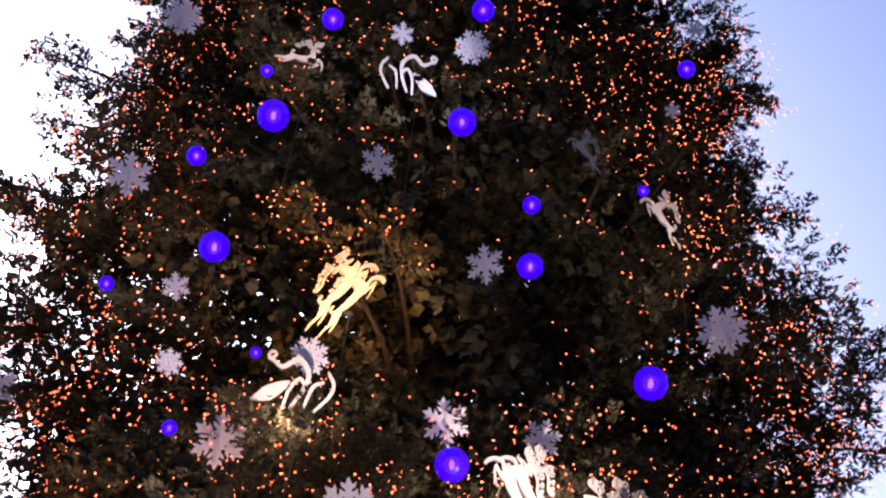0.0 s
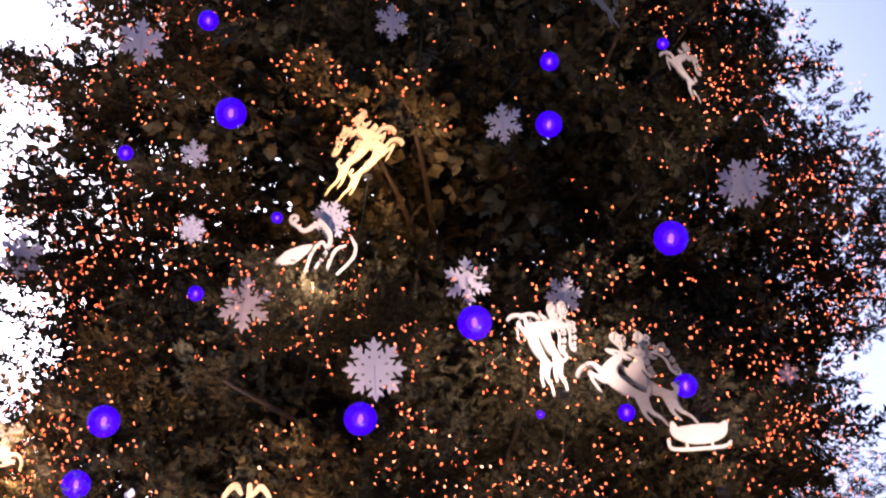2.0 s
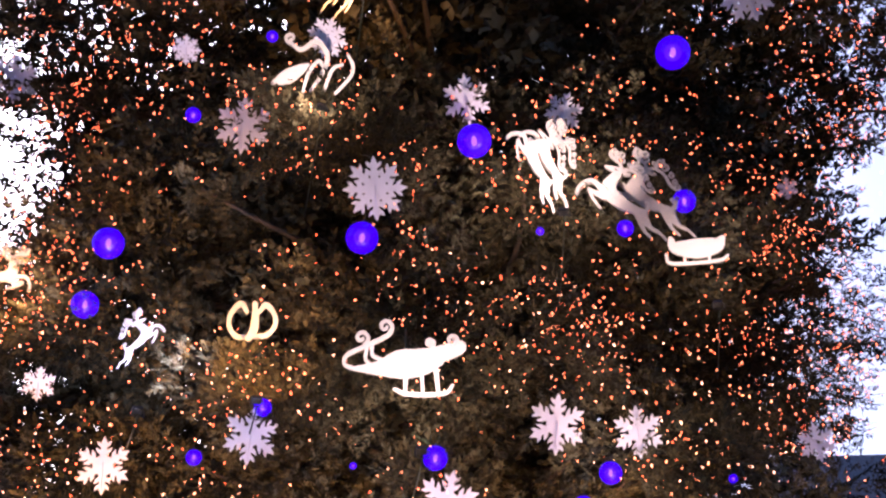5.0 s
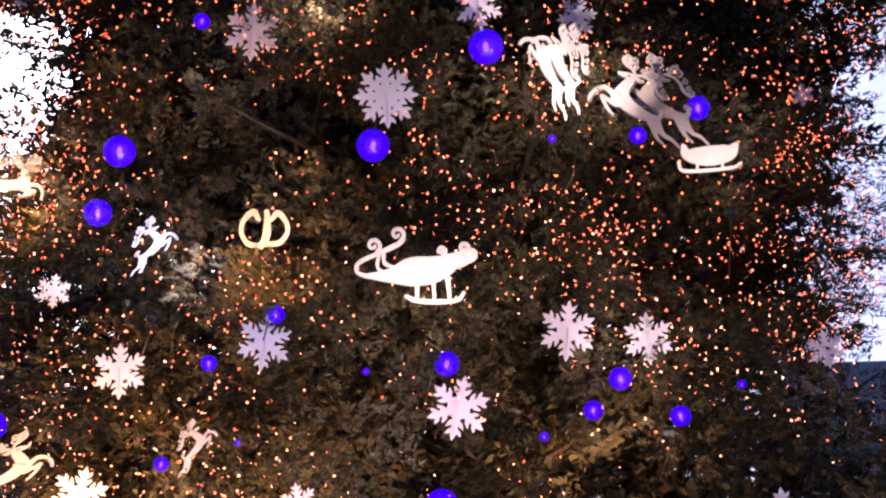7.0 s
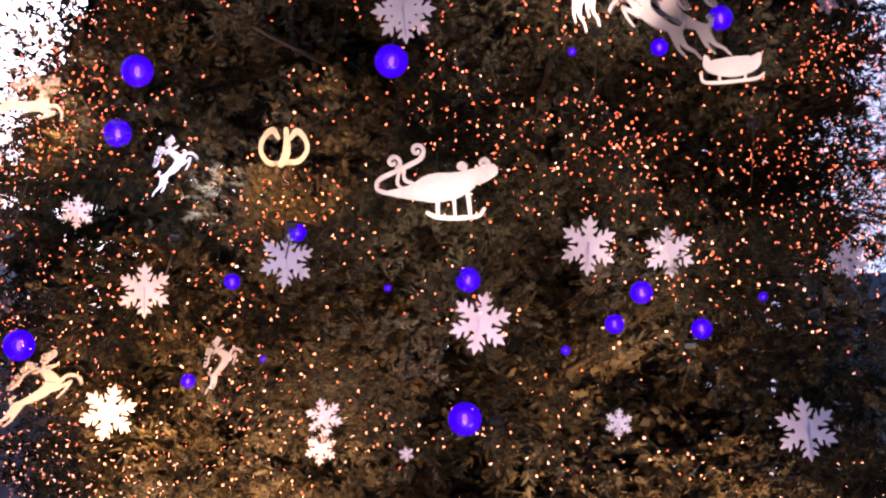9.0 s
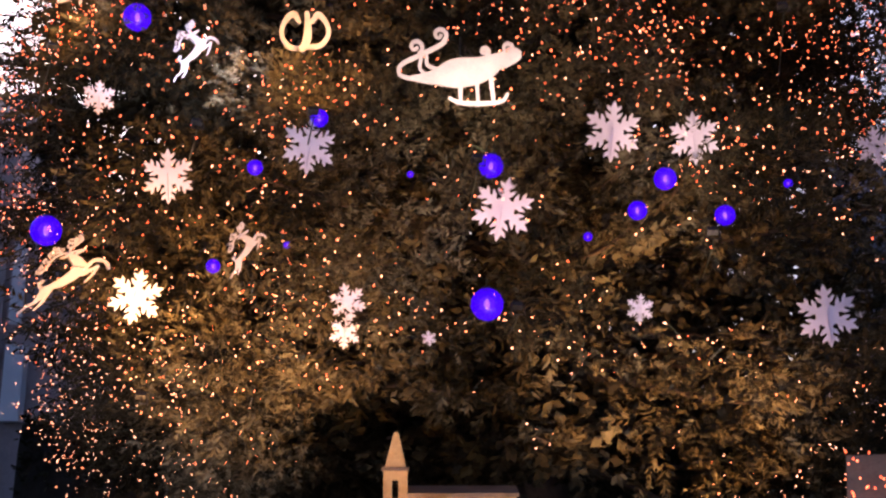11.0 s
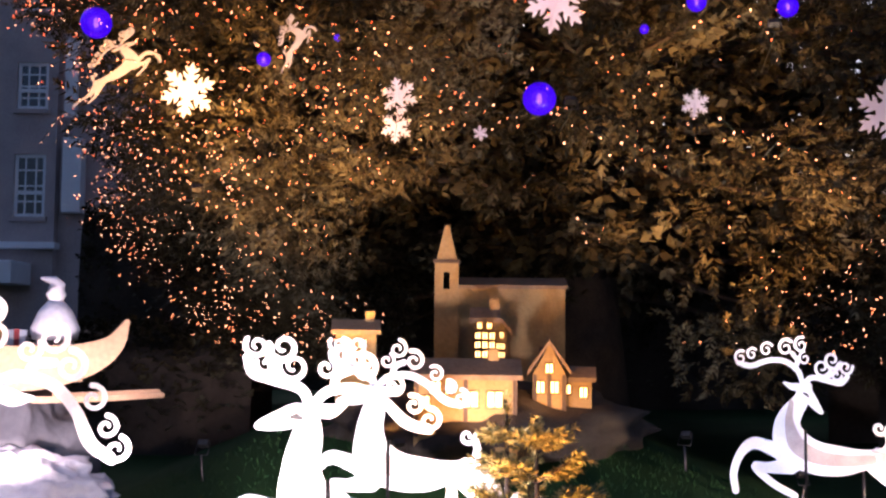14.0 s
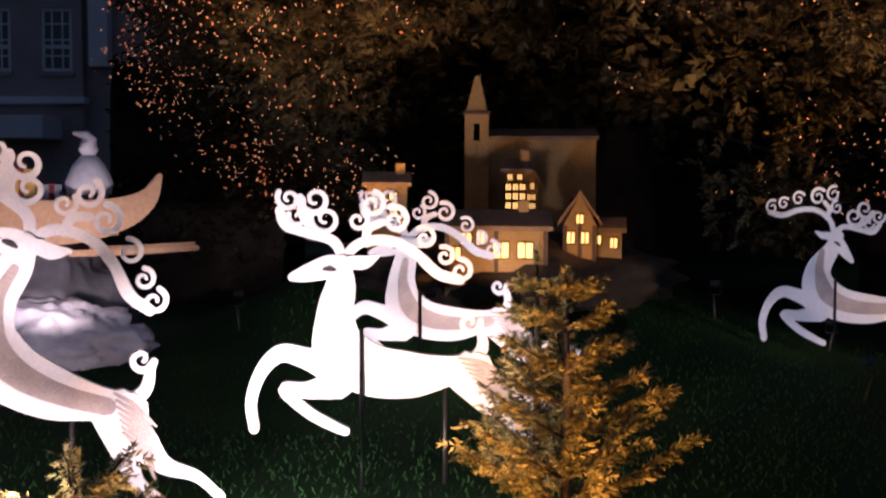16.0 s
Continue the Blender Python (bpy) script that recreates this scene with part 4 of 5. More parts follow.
def gable(bm, x0, x1, y0, y1, z0, z1, over=0.04, thick=0.04, along="x"):
    """Two sloping roof slabs; the ridge runs along x or y."""
    if along == "x":
        ym = (y0 + y1) / 2
        for ya, sg in ((y0 - over, -1), (y1 + over, 1)):
            v = [bm.verts.new(c) for c in ((x0 - over, ya, z0), (x1 + over, ya, z0), (x1 + over, ym, z1), (x0 - over, ym, z1),
                                           (x0 - over, ya, z0 + thick), (x1 + over, ya, z0 + thick), (x1 + over, ym, z1 + thick), (x0 - over, ym, z1 + thick))]
            for f in ((0, 1, 2, 3), (4, 5, 6, 7), (0, 1, 5, 4), (1, 2, 6, 5), (3, 0, 4, 7), (2, 3, 7, 6)):
                bm.faces.new([v[i] for i in f])
    else:
        xm = (x0 + x1) / 2
        for xa in (x0 - over, x1 + over):
            v = [bm.verts.new(c) for c in ((xa, y0 - over, z0), (xa, y1 + over, z0), (xm, y1 + over, z1), (xm, y0 - over, z1),
                                           (xa, y0 - over, z0 + thick), (xa, y1 + over, z0 + thick), (xm, y1 + over, z1 + thick), (xm, y0 - over, z1 + thick))]
            for f in ((0, 1, 2, 3), (4, 5, 6, 7), (0, 1, 5, 4), (1, 2, 6, 5), (3, 0, 4, 7), (2, 3, 7, 6)):
                bm.faces.new([v[i] for i in f])
    bmesh.ops.recalc_face_normals(bm, faces=bm.faces)
    return bm


def house_walls(w, d, h, ridge, along):
    """Walls with their gable ends, origin at the middle of the base."""
    bm = boxed(-w / 2, w / 2, -d / 2, d / 2, -0.5, h)
    if along == "y":
        tri = [(-w / 2, h), (w / 2, h), (0, ridge)]
        a = [bm.verts.new((x, -d / 2 + 0.001, z - 0.001)) for x, z in tri]
        b = [bm.verts.new((x, d / 2 - 0.001, z - 0.001)) for x, z in tri]
    else:
        tri = [(-d / 2, h), (d / 2, h), (0, ridge)]
        a = [bm.verts.new((-w / 2 + 0.001, y, z - 0.001)) for y, z in tri]
        b = [bm.verts.new((w / 2 - 0.001, y, z - 0.001)) for y, z in tri]
    bm.faces.new(a)
    bm.faces.new(b[::-1])
    return bm


def model_house(label, az, el, dist, w, d, h, ridge, along, windows, turn=0.0, timber=False, chimney=True):
    """A lit model cottage; windows: x, z, width, height on the front."""
    p = at(az, el, dist)
    ob = thing("model_house", Matrix.Translation(p) @ pose(0, 0, 0, 0, 0, -az + turn), label, "model house", "model village")
    part("wall", house_walls(w, d, h, ridge, along), M_RENDER, ob)
    roof = part("roof", gable(bmesh.new(), -w / 2, w / 2, -d / 2, d / 2, h, ridge, along=along), M_ROOF, ob)
    if chimney:
        part("chimney", boxed(w * 0.22, w * 0.22 + 0.09, -0.04, 0.06, h, ridge + 0.12, bevel=0.008), M_RENDER, roof)
    for x, z, ww, hh in windows:
        win = part("window", boxed(x - ww / 2, x + ww / 2, -d / 2 - 0.012, -d / 2 + 0.02, z, z + hh), M_LAMPWIN, ob, "glowing amber window")
        fr = bmesh.new()
        t = 0.012
        box(fr, x - ww / 2 - t, x - ww / 2, -d / 2 - 0.02, -d / 2, z - t, z + hh + t)
        box(fr, x + ww / 2, x + ww / 2 + t, -d / 2 - 0.02, -d / 2, z - t, z + hh + t)
        box(fr, x - ww / 2, x + ww / 2, -d / 2 - 0.02, -d / 2, z + hh, z + hh + t)
        box(fr, x - ww / 2, x + ww / 2, -d / 2 - 0.02, -d / 2, z - t, z)
        box(fr, x - 0.006, x + 0.006, -d / 2 - 0.018, -d / 2 - 0.013, z, z + hh)
        part("frame", fr, M_TIMBER, win)
    if timber:
        for x in (-w / 2 + 0.02, 0.0, w / 2 - 0.02):
            part("timber", boxed(x - 0.018, x + 0.018, -d / 2 - 0.01, -d / 2, -0.2, h), M_TIMBER, ob)
    return ob, p


def wall_with_openings(w0, w1, h, holes, thick=0.4, z0=-0.5):
    """One connected wall in the x-z plane with rectangular holes (x, z, width, height) through it."""
    bm = bmesh.new()
    xs = sorted({round(v, 4) for v in (w0, w1, *[x - w / 2 for x, z, w, hh in holes], *[x + w / 2 for x, z, w, hh in holes])})
    zs = sorted({round(v, 4) for v in (z0, h, *[z for x, z, w, hh in holes], *[z + hh for x, z, w, hh in holes])})
    v = {(x, z): bm.verts.new((x, 0, z)) for x in xs for z in zs}
    faces = []
    for a, b in zip(xs, xs[1:]):
        for d, e in zip(zs, zs[1:]):
            if not any(x - w / 2 < (a + b) / 2 < x + w / 2 and z < (d + e) / 2 < z + hh for x, z, w, hh in holes):
                faces.append(bm.faces.new((v[a, d], v[b, d], v[b, e], v[a, e])))
    bmesh.ops.delete(bm, geom=[p for p in bm.verts if not p.link_faces], context="VERTS")
    out = bmesh.ops.extrude_face_region(bm, geom=faces)
    bmesh.ops.translate(bm, vec=(0, thick, 0), verts=[g for g in out["geom"] if isinstance(g, bmesh.types.BMVert)])
    bmesh.ops.recalc_face_normals(bm, faces=bm.faces)
    return bm


# church: tower at azimuth 0.6, nave to its right
pt = at(0.55, -3.9, 11.0)
church = thing("model_church", Matrix.Translation(pt) @ pose(0, 0, 0, 0, 0, -2.0), "ochre rendered model church with a spire beneath the boughs", "model church", "model village")
tw = 0.115
bm = wall_with_openings(-tw, tw, 1.42, [(0.0, 1.17, 0.06, 0.16)], 0.03)
bmesh.ops.translate(bm, vec=(0, -tw, 0), verts=bm.verts)
tower = part("tower", bm, M_RENDER, church)
part("tower_back", boxed(-tw, tw, -tw + 0.031, tw, -0.3, 1.16), M_RENDER, tower)
for s in (-1, 1):
    part("tower_side", boxed(s * (tw - 0.015) - 0.015, s * (tw - 0.015) + 0.015, -tw + 0.031, tw, 1.16, 1.42), M_RENDER, tower)
part("cornice", boxed(-tw - 0.015, tw + 0.015, -tw - 0.015, tw + 0.015, 1.42, 1.455, bevel=0.006), M_TIMBER, tower)
bm = bmesh.new()
bmesh.ops.create_cone(bm, cap_ends=True, segments=4, radius1=tw * 1.25, radius2=0.03, depth=0.34)
bmesh.ops.rotate(bm, verts=bm.verts, cent=(0, 0, 0), matrix=Matrix.Rotation(radians(45), 3, "Z"))
bmesh.ops.translate(bm, vec=(0, 0, 1.622), verts=bm.verts)
part("spire", bm, M_RENDER, church)
bm = boxed(tw, 1.15, 0.0, 0.75, -0.3, 1.18)
part("nave", bm, M_RENDER, church)
part("nave_roof", gable(bmesh.new(), tw, 1.15, 0.0, 0.75, 1.18, 1.27, over=0.025, thick=0.035), M_ROOF, church)
part("door", boxed(0.9, 0.97, -0.014, 0.0, 0.42, 0.62), M_TIMBER, church)
for x in (0.3, 0.55):
    part("window", boxed(x - 0.03, x + 0.03, -0.012, 0.0, 0.55, 0.8), M_TIMBER, church)

grid = [(x, 0.02 + 0.085 * j, 0.04, 0.052) for x in (-0.065, 0.0, 0.065) for j in range(3)] + [(x, 0.285, 0.035, 0.045) for x in (-0.05, 0.04)]
model_house("tall model town house with rows of glowing windows", 2.5, -1.3, 10.6, 0.2, 0.3, 0.34, 0.44, "x", grid)
model_house("narrow dark model house with small glowing windows", 3.35, -1.3, 10.62, 0.11, 0.3, 0.22, 0.34, "y",
            [(x, z, 0.025, 0.045) for x in (-0.03, 0.01) for z in (0.02, 0.1)] + [(0.0, 0.2, 0.025, 0.05)], chimney=False)
model_house("tall model house with glowing windows beside the church", -4.0, -3.2, 10.8, 0.38, 0.36, 0.58, 0.68, "x",
            [(-0.09, 0.46, 0.06, 0.06), (0.06, 0.46, 0.06, 0.06), (-0.09, 0.31, 0.06, 0.08), (0.06, 0.31, 0.06, 0.08), (0.14, 0.15, 0.06, 0.1)])
model_house("low model cottage with two large glowing windows", 1.55, -3.9, 9.6, 0.85, 0.5, 0.27, 0.4, "x",
            [(0.04, 0.05, 0.12, 0.12), (0.24, 0.05, 0.12, 0.12), (-0.25, 0.16, 0.08, 0.09), (-0.13, 0.16, 0.06, 0.09), (-0.34, 0.03, 0.08, 0.1)], timber=True)
model_house("gabled model cottage with glowing windows", 5.75, -3.05, 10.0, 0.29, 0.4, 0.18, 0.44, "y",
            [(-0.075, 0.03, 0.06, 0.09), (0.045, 0.03, 0.06, 0.09), (0.0, 0.2, 0.055, 0.07)], timber=True, chimney=False)
model_house("small model outhouse with glowing windows", 7.1, -3.1, 10.1, 0.26, 0.3, 0.13, 0.22, "x",
            [(-0.08, 0.03, 0.055, 0.07), (0.06, 0.0, 0.055, 0.08)], chimney=False)
for az, el, dist, watts in ((2.0, -3.9, 9.1, 65), (5.9, -3.2, 9.5, 45), (-4.0, -3.4, 10.2, 10), (2.7, -1.6, 10.15, 3)):
    p = at(az, el, dist)
    spot("flood_village", (p.x, p.y - 0.35, p.z + 0.05), (p.x, p.y + 1.2, p.z + 0.75), watts, 110, GOLD, 0.06)

ob, p = model_house("ochre lit model barn with fairy lights on its roof", 25.3, -2.6, 11.2, 1.1, 0.8, 0.85, 1.25, "x", [(-0.3, 0.1, 0.1, 0.2), (-0.1, 0.1, 0.1, 0.2)], chimney=False)
spot("flood_barn", (p.x - 0.7, p.y - 1.5, p.z + 0.1), (p.x, p.y, p.z + 0.7), 1.2, 80, GOLD, 0.06)
rr = random.Random(5)
bv, bf = [], []
for i in range(60):
    k, x, s = len(bv), rr.uniform(-0.6, 0.6), rr.random()
    q = ob.matrix_world @ Vector((x, -0.46 * s, 1.33 - 0.44 * s + rr.uniform(0, 0.08)))
    bv += [(q.x + a * 0.01, q.y + b * 0.01, q.z + e * 0.01) for a, b, e in OCT]
    bf += [(k + a, k + b, k + e) for a, b, e in OCF]
barn_lights = thing("string_lights", Matrix.Identity(4), "amber fairy lights lying on the model barn's roof", "string lights")
tagged(raw("bulbs", bv, bf, M_BULB, barn_lights, smooth=True), kind="stuff")

spot("flood_church", (pt.x + 0.55, pt.y - 0.9, pt.z + 0.75), (pt.x + 0.6, pt.y + 0.2, pt.z + 1.0), 3, 100, GOLD, 0.05)

# earth bank on which the village stands
bm = bmesh.new()
bmesh.ops.create_icosphere(bm, subdivisions=4, radius=1.0)
for v in bm.verts:
    k = 1 + 0.16 * noise.noise(v.co * 3.1) + 0.05 * noise.noise(v.co * 11)
    v.co = Vector((v.co.x * 1.55 * k, v.co.y * 1.7 * k, v.co.z * 0.42 * k))
for f in bm.faces:
    f.smooth = True
bank = part("earth_bank", bm, M_SOIL)
bank.matrix_world = Matrix.Translation((0.45, 10.9, ground_z(0.5, 11) - 0.08))
tagged(bank, "low dark earth bank beneath the model village", "earth bank", kind="structure")


# ---- small firs in front ----


def small_fir(label, x, y, height, width, seed, mat=M_FIR):
    """A young fir: a thin stem, whorls of twigs and needles along them."""
    r = random.Random(seed)
    ob = thing("young_fir", Matrix.Translation((x, y, ground_z(x, y))), label, "fir tree", "young firs on the lawn")
    part("stem", tube(bmesh.new(), [(0, 0, -0.05), (0.01, 0, height * 0.5), (0, 0.01, height)], [0.03, 0.02, 0.006], 8), M_BARK, ob)
    items = []
    zz = 0.12
    while zz < height - 0.08:
        n = r.randint(5, 7)
        L = width * (1 - zz / height) ** 0.8 + 0.05
        t0 = r.uniform(0, 6.28)
        for k in range(n):
            th = t0 + 6.28 * k / n + r.uniform(-0.3, 0.3)
            ln = L * r.uniform(0.7, 1.1)
            tip = Vector((math.cos(th) * ln, math.sin(th) * ln, zz + ln * r.uniform(0.4, 0.75)))
            root = Vector((0, 0, zz))
            part("twig", tube(bmesh.new(), [root, root.lerp(tip, 0.5) + Vector((0, 0, -0.01)), tip], [0.008, 0.006, 0.003], 5), M_BARK, ob)
            m = int(8 + ln * 110)
            for j in range(m):
                s = 0.15 + 0.85 * j / m
                b = th + r.choice((-1, 1)) * r.uniform(0.1, 0.9)
                items.append((root.lerp(tip, s) + Vector((0, 0, r.uniform(-0.01, 0.01))), Vector((math.cos(b), math.sin(b), r.uniform(-0.3, 0.6))), r.uniform(0.07, 0.13)))
        zz += r.uniform(0.14, 0.19)
    for j in range(16):
        b = r.uniform(0, 6.28)
        items.append((Vector((0, 0, height - 0.16 * r.random())), Vector((math.cos(b) * 0.5, math.sin(b) * 0.5, 1)), 0.07))
    tagged(foliage("needles", items, mat, ob, seed, 0.08), kind="stuff")
    return ob


pf = at(5.1, -4.6, 5.0)
small_fir("young fir with warm lit needles before the deer", pf.x, pf.y, pf.z - ground_z(pf.x, pf.y), 0.52, 5)
pf2 = at(3.6, -3.3, 5.5)
small_fir("slender young fir behind another fir", pf2.x, pf2.y, pf2.z - ground_z(pf2.x, pf2.y), 0.22, 6)
pf3 = at(-19.5, -13.2, 4.0)
small_fir("young fir with golden lit needles at the large deer", pf3.x, pf3.y, pf3.z - ground_z(pf3.x, pf3.y), 0.5, 8)
spot("flood_fir", (pf.x - 0.7, pf.y - 1.3, 0.15), (pf.x, pf.y, 0.7), 1300, 75, GOLD, 0.05)
spot("flood_fir_low", (pf3.x + 0.4, pf3.y - 1.0, 0.15), (pf3.x, pf3.y, 0.5), 380, 80, GOLD, 0.05)

# ---- sleigh scene beside the lawn ----
ps = at(-19.6, -2.3, 11.0)
sleigh = thing("sleigh", Matrix.Translation((ps.x, ps.y, ps.z)) @ pose(0, 0, 0, 0, 0, 17) @ Matrix.Scale(1.16, 4), "pink and orange lit wooden sleigh with an upturned prow", "sleigh")
for yo in (-0.3, 0.3):
    part("side_panel", ribbon(bmesh.new(), smooth_line([(-1.4, 0.05, 0.1), (-0.7, 0.08, 0.16), (0.0, 0.08, 0.17), (0.4, 0.14, 0.13), (0.62, 0.26, 0.08), (0.72, 0.44, 0.02)]), 0.04, yo), M_WOOD, sleigh)
part("floor_board", boxed(-1.4, 0.4, -0.28, 0.28, -0.02, 0.02, bevel=0.005), M_WOOD, sleigh)
part("runner", ribbon(bmesh.new(), smooth_line([(-1.6, -0.16, 0.025), (0.2, -0.16, 0.025), (1.0, -0.13, 0.022)]), 0.05, -0.25), M_WOOD, sleigh)
part("runner", ribbon(bmesh.new(), smooth_line([(-1.6, -0.16, 0.025), (0.2, -0.16, 0.025), (1.0, -0.13, 0.022)]), 0.05, 0.25), M_WOOD, sleigh)
for x in (-0.9, 0.2):
    part("strut", tube(bmesh.new(), [(x, -0.25, 0.0), (x, -0.25, -0.16)], [0.02, 0.02], 8), M_WOOD, sleigh)
    part("strut", tube(bmesh.new(), [(x, 0.25, 0.0), (x, 0.25, -0.16)], [0.02, 0.02], 8), M_WOOD, sleigh)
# rock on which the sleigh stands
bm = bmesh.new()
bmesh.ops.create_icosphere(bm, subdivisions=5, radius=1.0)
for v in bm.verts:
    k = 1 + 0.16 * noise.noise(v.co * 2.3) + 0.1 * noise.noise(v.co * 6) + 0.05 * noise.noise(v.co * 17)
    v.co = Vector((v.co.x * 0.85 * k, v.co.y * 0.6 * k, min(v.co.z * 1.15, 0.78) * 0.72 * k))
for f in bm.faces:
    f.smooth = True
rock = part("rock", bm, M_SLATE)
rock.matrix_world = Matrix.Translation((ps.x - 0.5, ps.y + 0.1, ps.z - 0.215 - 0.62)) @ Matrix.Scale(1.2, 4)
tagged(rock, "dark blue-grey display rock beneath the sleigh", "rock")

fig = bmesh.new()
for z0, z1, r0, r1, x in ((0.0, 0.3, 0.075, 0.06, -0.075), (0.0, 0.3, 0.075, 0.06, 0.085)):
    tube(fig, [(x, 0, z0), (x, 0, z1)], [r0, r1], 12)
tube(fig, [(0, 0, 0.27), (0, 0, 0.36), (0, 0, 0.5), (0, 0, 0.58)], [0.17, 0.19, 0.13, 0.06], 14)
tube(fig, [(0, 0, 0.58), (0, 0, 0.63), (0, 0, 0.7), (-0.02, 0, 0.74), (-0.12, 0, 0.76)], [0.05, 0.08, 0.07, 0.04, 0.01], 12)
figure = part("snow_figure", fig, M_SNOW)
figure.matrix_world = sleigh.matrix_world @ Matrix.Translation((0.18, 0, 0.022))
tagged(figure, "plain white frosted figure standing in the sleigh", "figure")
for i, (x, w, h, mat, lab) in enumerate(((-0.32, 0.2, 0.42, M_GOLDP, "gold wrapped"), (-0.1, 0.12, 0.3, M_SNOW, "white wrapped"), (-0.62, 0.26, 0.34, M_FROST, "silver wrapped"), (-0.95, 0.24, 0.45, M_GOLDP, "gold wrapped"))):
    ob = thing("present_box", sleigh.matrix_world @ Matrix.Translation((x, 0, 0.022)), lab + " present box standing in the sleigh", "present", "presents in the sleigh")
    part("box", boxed(-w / 2, w / 2, -w / 2, w / 2, 0, h, bevel=0.01), mat, ob)
    part("lid", boxed(-w / 2 - 0.012, w / 2 + 0.012, -w / 2 - 0.012, w / 2 + 0.012, h, h + 0.05, bevel=0.008), mat, ob)
    part("ribbon", boxed(-0.02, 0.02, -w / 2 - 0.016, w / 2 + 0.016, 0.004, h + 0.056), M_RED, ob, "red ribbon")
spot("flood_sleigh", (ps.x + 0.5, ps.y - 2.0, ps.z - 0.55), (ps.x - 0.1, ps.y, ps.z + 0.3), 430, 80, (1.0, 0.76, 0.68), 0.06)

bm = bmesh.new()
bmesh.ops.create_icosphere(bm, subdivisions=5, radius=1.0)
for v in bm.verts:
    k = 1 + 0.2 * noise.noise(v.co * 2.7) + 0.12 * noise.noise(v.co * 7) + 0.07 * noise.noise(v.co * 19)
    v.co = Vector((v.co.x * 0.85 * k, v.co.y * 0.6 * k, v.co.z * 0.42 * k))
for f in bm.faces:
    f.smooth = True
psn = at(-20.4, -6.6, 10.3)
snow = part("snow_mound", bm, M_SNOW)
snow.matrix_world = Matrix.Translation((psn.x, psn.y, ground_z(psn.x, psn.y) + 0.06))
tagged(snow, "bluish white mound of artificial snow on the lawn", "snow")

# ---- hedge behind the tree ----
rnd = random.Random(33)


def hedge(label, x0, x1, y, h, seed):
    r = random.Random(seed)
    ob = thing("hedge", Matrix.Translation(((x0 + x1) / 2, y, ground_z((x0 + x1) / 2, y))), label, "hedge")
    w = (x1 - x0) / 2
    # bent sheet under the leaves, soil-dark to paint the shade between them
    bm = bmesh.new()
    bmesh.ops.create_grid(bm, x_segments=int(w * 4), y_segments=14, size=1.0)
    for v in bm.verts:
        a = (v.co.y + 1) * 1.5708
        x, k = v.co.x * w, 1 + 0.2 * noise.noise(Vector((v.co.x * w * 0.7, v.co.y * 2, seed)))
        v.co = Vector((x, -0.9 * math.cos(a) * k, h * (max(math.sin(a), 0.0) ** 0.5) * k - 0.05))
    part("mass", bm, M_SOIL, ob, "dark sheet standing in for the shade inside the hedge")
    items = []
    for i in range(int(w * 550)):
        x, a = r.uniform(-w, w), r.uniform(0, 1.9)
        k = 1 + 0.2 * noise.noise(Vector((x * 0.7, a / 1.5708 * 2 - 2, seed)))
        items.append((Vector((x, -0.9 * math.cos(a) * k, h * max(math.sin(a), 0.001) ** 0.5 * k)), Vector((r.uniform(-1, 1), -0.7 - r.random(), r.uniform(-0.4, 0.9))), r.uniform(0.12, 0.3)))
    tagged(foliage("leaves", items, M_LEAF, ob, seed, 0.16, 3), kind="stuff")
    return ob


hedge("dark clipped evergreen hedge behind the tree", -7.0, 3.0, 23.0, 3.4, 41)
hedge("dark evergreen hedge beyond the lawn", 3.0, 17.0, 23.5, 3.4, 28)
hedge("low dark shrubs beside the tree", -4.9, -2.2, 14.5, 1.5, 43)
hedge("low dark shrubs beside the tree", 5.5, 12.0, 15.0, 1.5, 44)

# ---- houses beyond ----


def sash_window(parent, x, z, w, h, y=0.0, cols=3, rows=4):
    """A recessed sash window: frame, sill, glazing bars and panes."""
    t = 0.1
    fr = wall_with_openings(x - w / 2, x + w / 2, z + h, [(x, z + t, w - 2 * t, h - 2 * t)], 0.1, z)
    bmesh.ops.translate(fr, vec=(0, y + 0.06, 0), verts=fr.verts)
    win = part("window", fr, M_TRIM, parent, "white sash window")
    part("meeting_rail", boxed(x - w / 2 + t, x + w / 2 - t, y + 0.04, y + 0.14, z + h * 0.36, z + h * 0.36 + 0.11), M_TRIM, win)
    for i in range(1, cols):
        xx = x - w / 2 + w * i / cols
        part("glazing_bar", boxed(xx - 0.026, xx + 0.026, y + 0.09, y + 0.13, z + t, z + h - t), M_TRIM, win)
    for j in range(1, rows):
        zz = z + h * j / rows
        part("glazing_bar", boxed(x - w / 2 + t, x + w / 2 - t, y + 0.095, y + 0.125, zz - 0.024, zz + 0.024), M_TRIM, win)
    part("pane", boxed(x - w / 2 + t, x + w / 2 - t, y + 0.105, y + 0.115, z + t, z + h - t), M_PANE, win)
    part("sill", boxed(x - w / 2 - 0.08, x + w / 2 + 0.08, y - 0.1, y + 0.06, z - 0.14, z - 0.003, bevel=0.015), M_STONE, win)


HY = 33.0
manor = thing("town_house", Matrix.Translation((-11.2, HY, 0.6)), "grey stone Georgian house with white sash windows", "house")
holes = [(x, z, 0.92, h) for x in (-0.75, -2.55, -4.35, -6.15, -9.0) for z, h in ((4.26, 1.85), (7.45, 1.4), (10.4, 1.3))]
holes += [(x, 0.4, 1.2, 2.0) for x in (-4.2, -6.9, -9.6)]
part("wall", wall_with_openings(-14.0, 0.0, 13.0, holes), M_STONE, manor)
part("side_wall", boxed(-0.4, 0.0, 0.4, 8.6, -0.5, 13.0), M_STONE, manor)
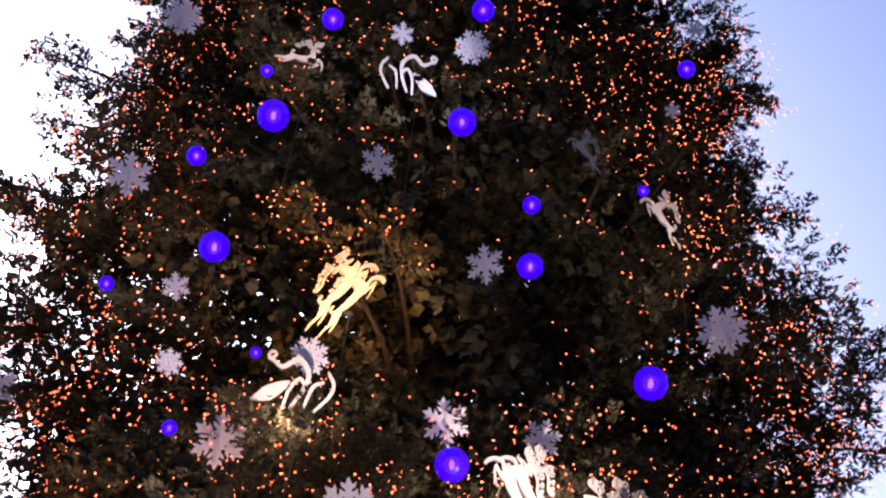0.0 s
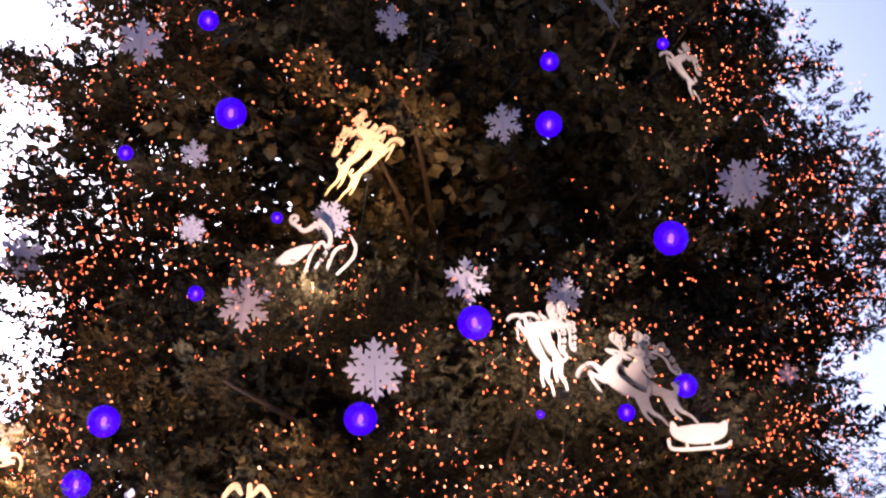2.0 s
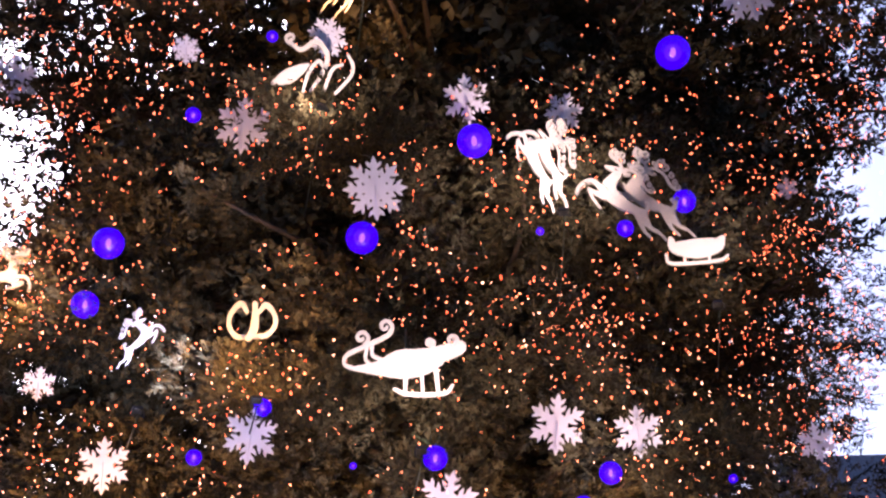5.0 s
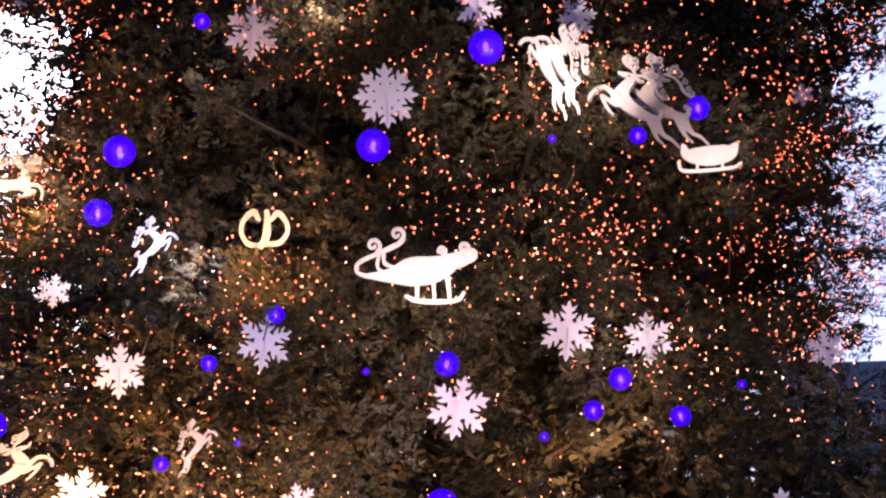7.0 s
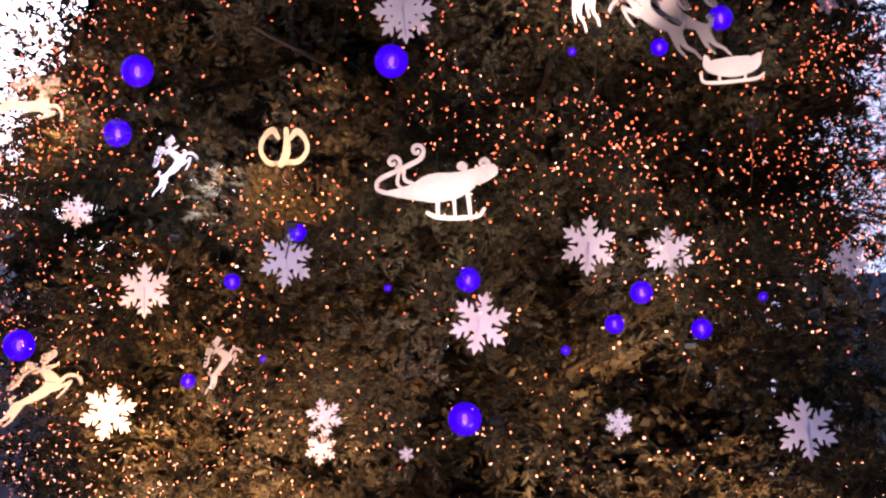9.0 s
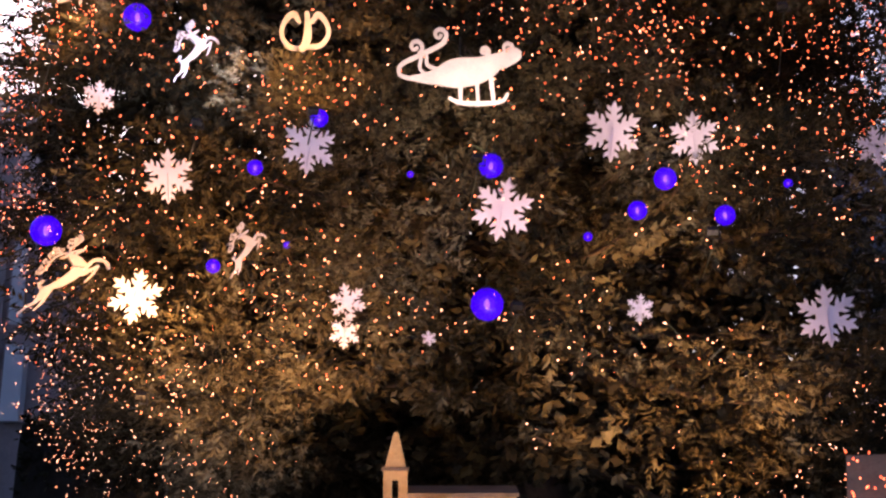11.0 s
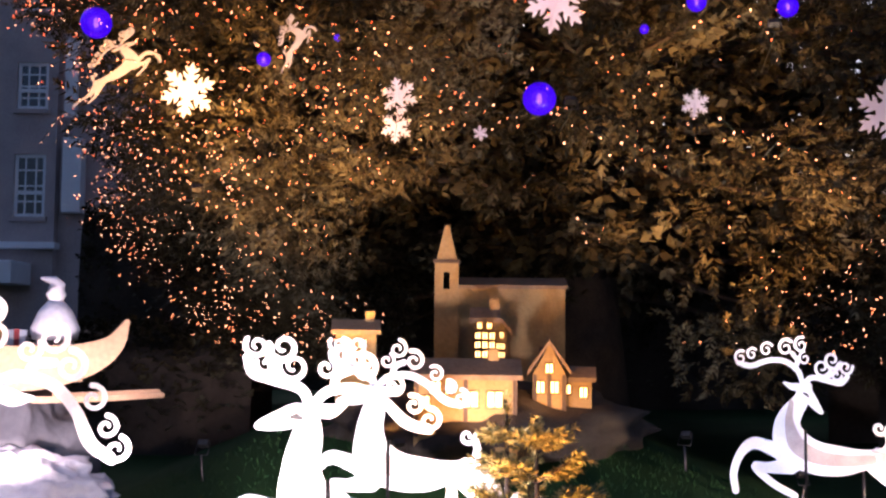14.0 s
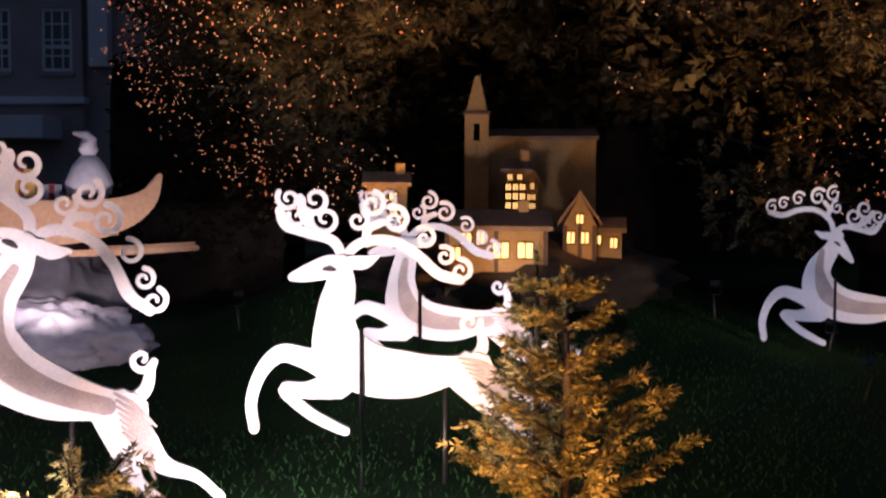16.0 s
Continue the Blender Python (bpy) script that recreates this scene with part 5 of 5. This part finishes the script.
part("wing", boxed(0.0, 9.0, 0.36, 6.0, -0.5, 11.0), M_STONE, manor, "set-back wing of the house")
part("back_wall", boxed(-14.0, -0.4, 8.6, 9.0, -0.5, 13.0), M_STONE, manor)
# dark sheet behind the panes; its colour stands in for indoor shade
part("room_backing", boxed(-13.6, -0.4, 1.5, 1.6, -0.5, 12.9), M_TIMBER, manor, "dark sheet standing in for the unlit rooms behind the windows")
for x, z, w, h in holes:
    sash_window(manor, x, z, w, h)
part("pilaster", boxed(0.22, 0.78, -0.12, 0.35, 4.4, 6.6, bevel=0.03), M_TRIM, manor, "white painted pilaster")
part("pilaster", boxed(0.22, 0.6, -0.12, 0.0, 7.2, 9.6, bevel=0.03), M_TRIM, manor, "white painted pilaster")
part("ledge", boxed(-14.0, 0.2, -0.45, 0.0, 3.3, 3.5, bevel=0.03), M_TRIM, manor, "pale stone ledge")
part("canopy", boxed(-6.0, -0.6, -1.6, 0.0, 2.25, 2.9, bevel=0.05), M_TRIM, manor, "white painted canopy")
part("roof", gable(bmesh.new(), -14, 0, 0, 9, 13.0, 16.0, over=0.3, thick=0.2), M_SLATE, manor)

far = thing("far_house", Matrix.Translation((17.5, 40.0, 0.5)) @ pose(0, 0, 0, 0, 0, -8), "grey house with a slate roof beyond the tree", "house")
holes = [(x, z, 1.1, 1.9) for x in (3.0, 6.0, 9.0, 12.0) for z in (1.2, 4.6, 8.0)]
part("wall", wall_with_openings(0.0, 16.0, 11.5, holes), M_STONE, far)
part("side_wall", boxed(0.0, 0.4, 0.4, 9.0, -0.5, 11.5), M_STONE, far)
# same dark sheet in place of the unlit rooms
part("room_backing", boxed(0.4, 15.6, 1.5, 1.6, -0.5, 11.4), M_TIMBER, far, "dark sheet standing in for the unlit rooms behind the windows")
for x, z, w, h in holes:
    sash_window(far, x, z, w, h)
part("roof", gable(bmesh.new(), 0, 16, 0, 9, 11.5, 16.5, over=0.3, thick=0.2), M_SLATE, far)
part("gable_end", gable(bmesh.new(), 0.1, 0.35, 0.1, 8.9, 11.4, 16.3, over=0.0, thick=0.05), M_STONE, far)

# unseen walls added behind and beside the lawn to block low skylight
for name, x0, x1, y0, y1, h in (("wall_behind", -45, 45, -16, -15, 6), ("wall_west", -40, -39, -15, 60, 15), ("wall_east", 44, 45, -15, 60, 15)):
    ob = part(name, boxed(x0, x1, y0, y1, -0.5, h), M_STONE)
    tagged(ob, "unseen plain grey wall added to block low skylight", "wall", kind="structure")
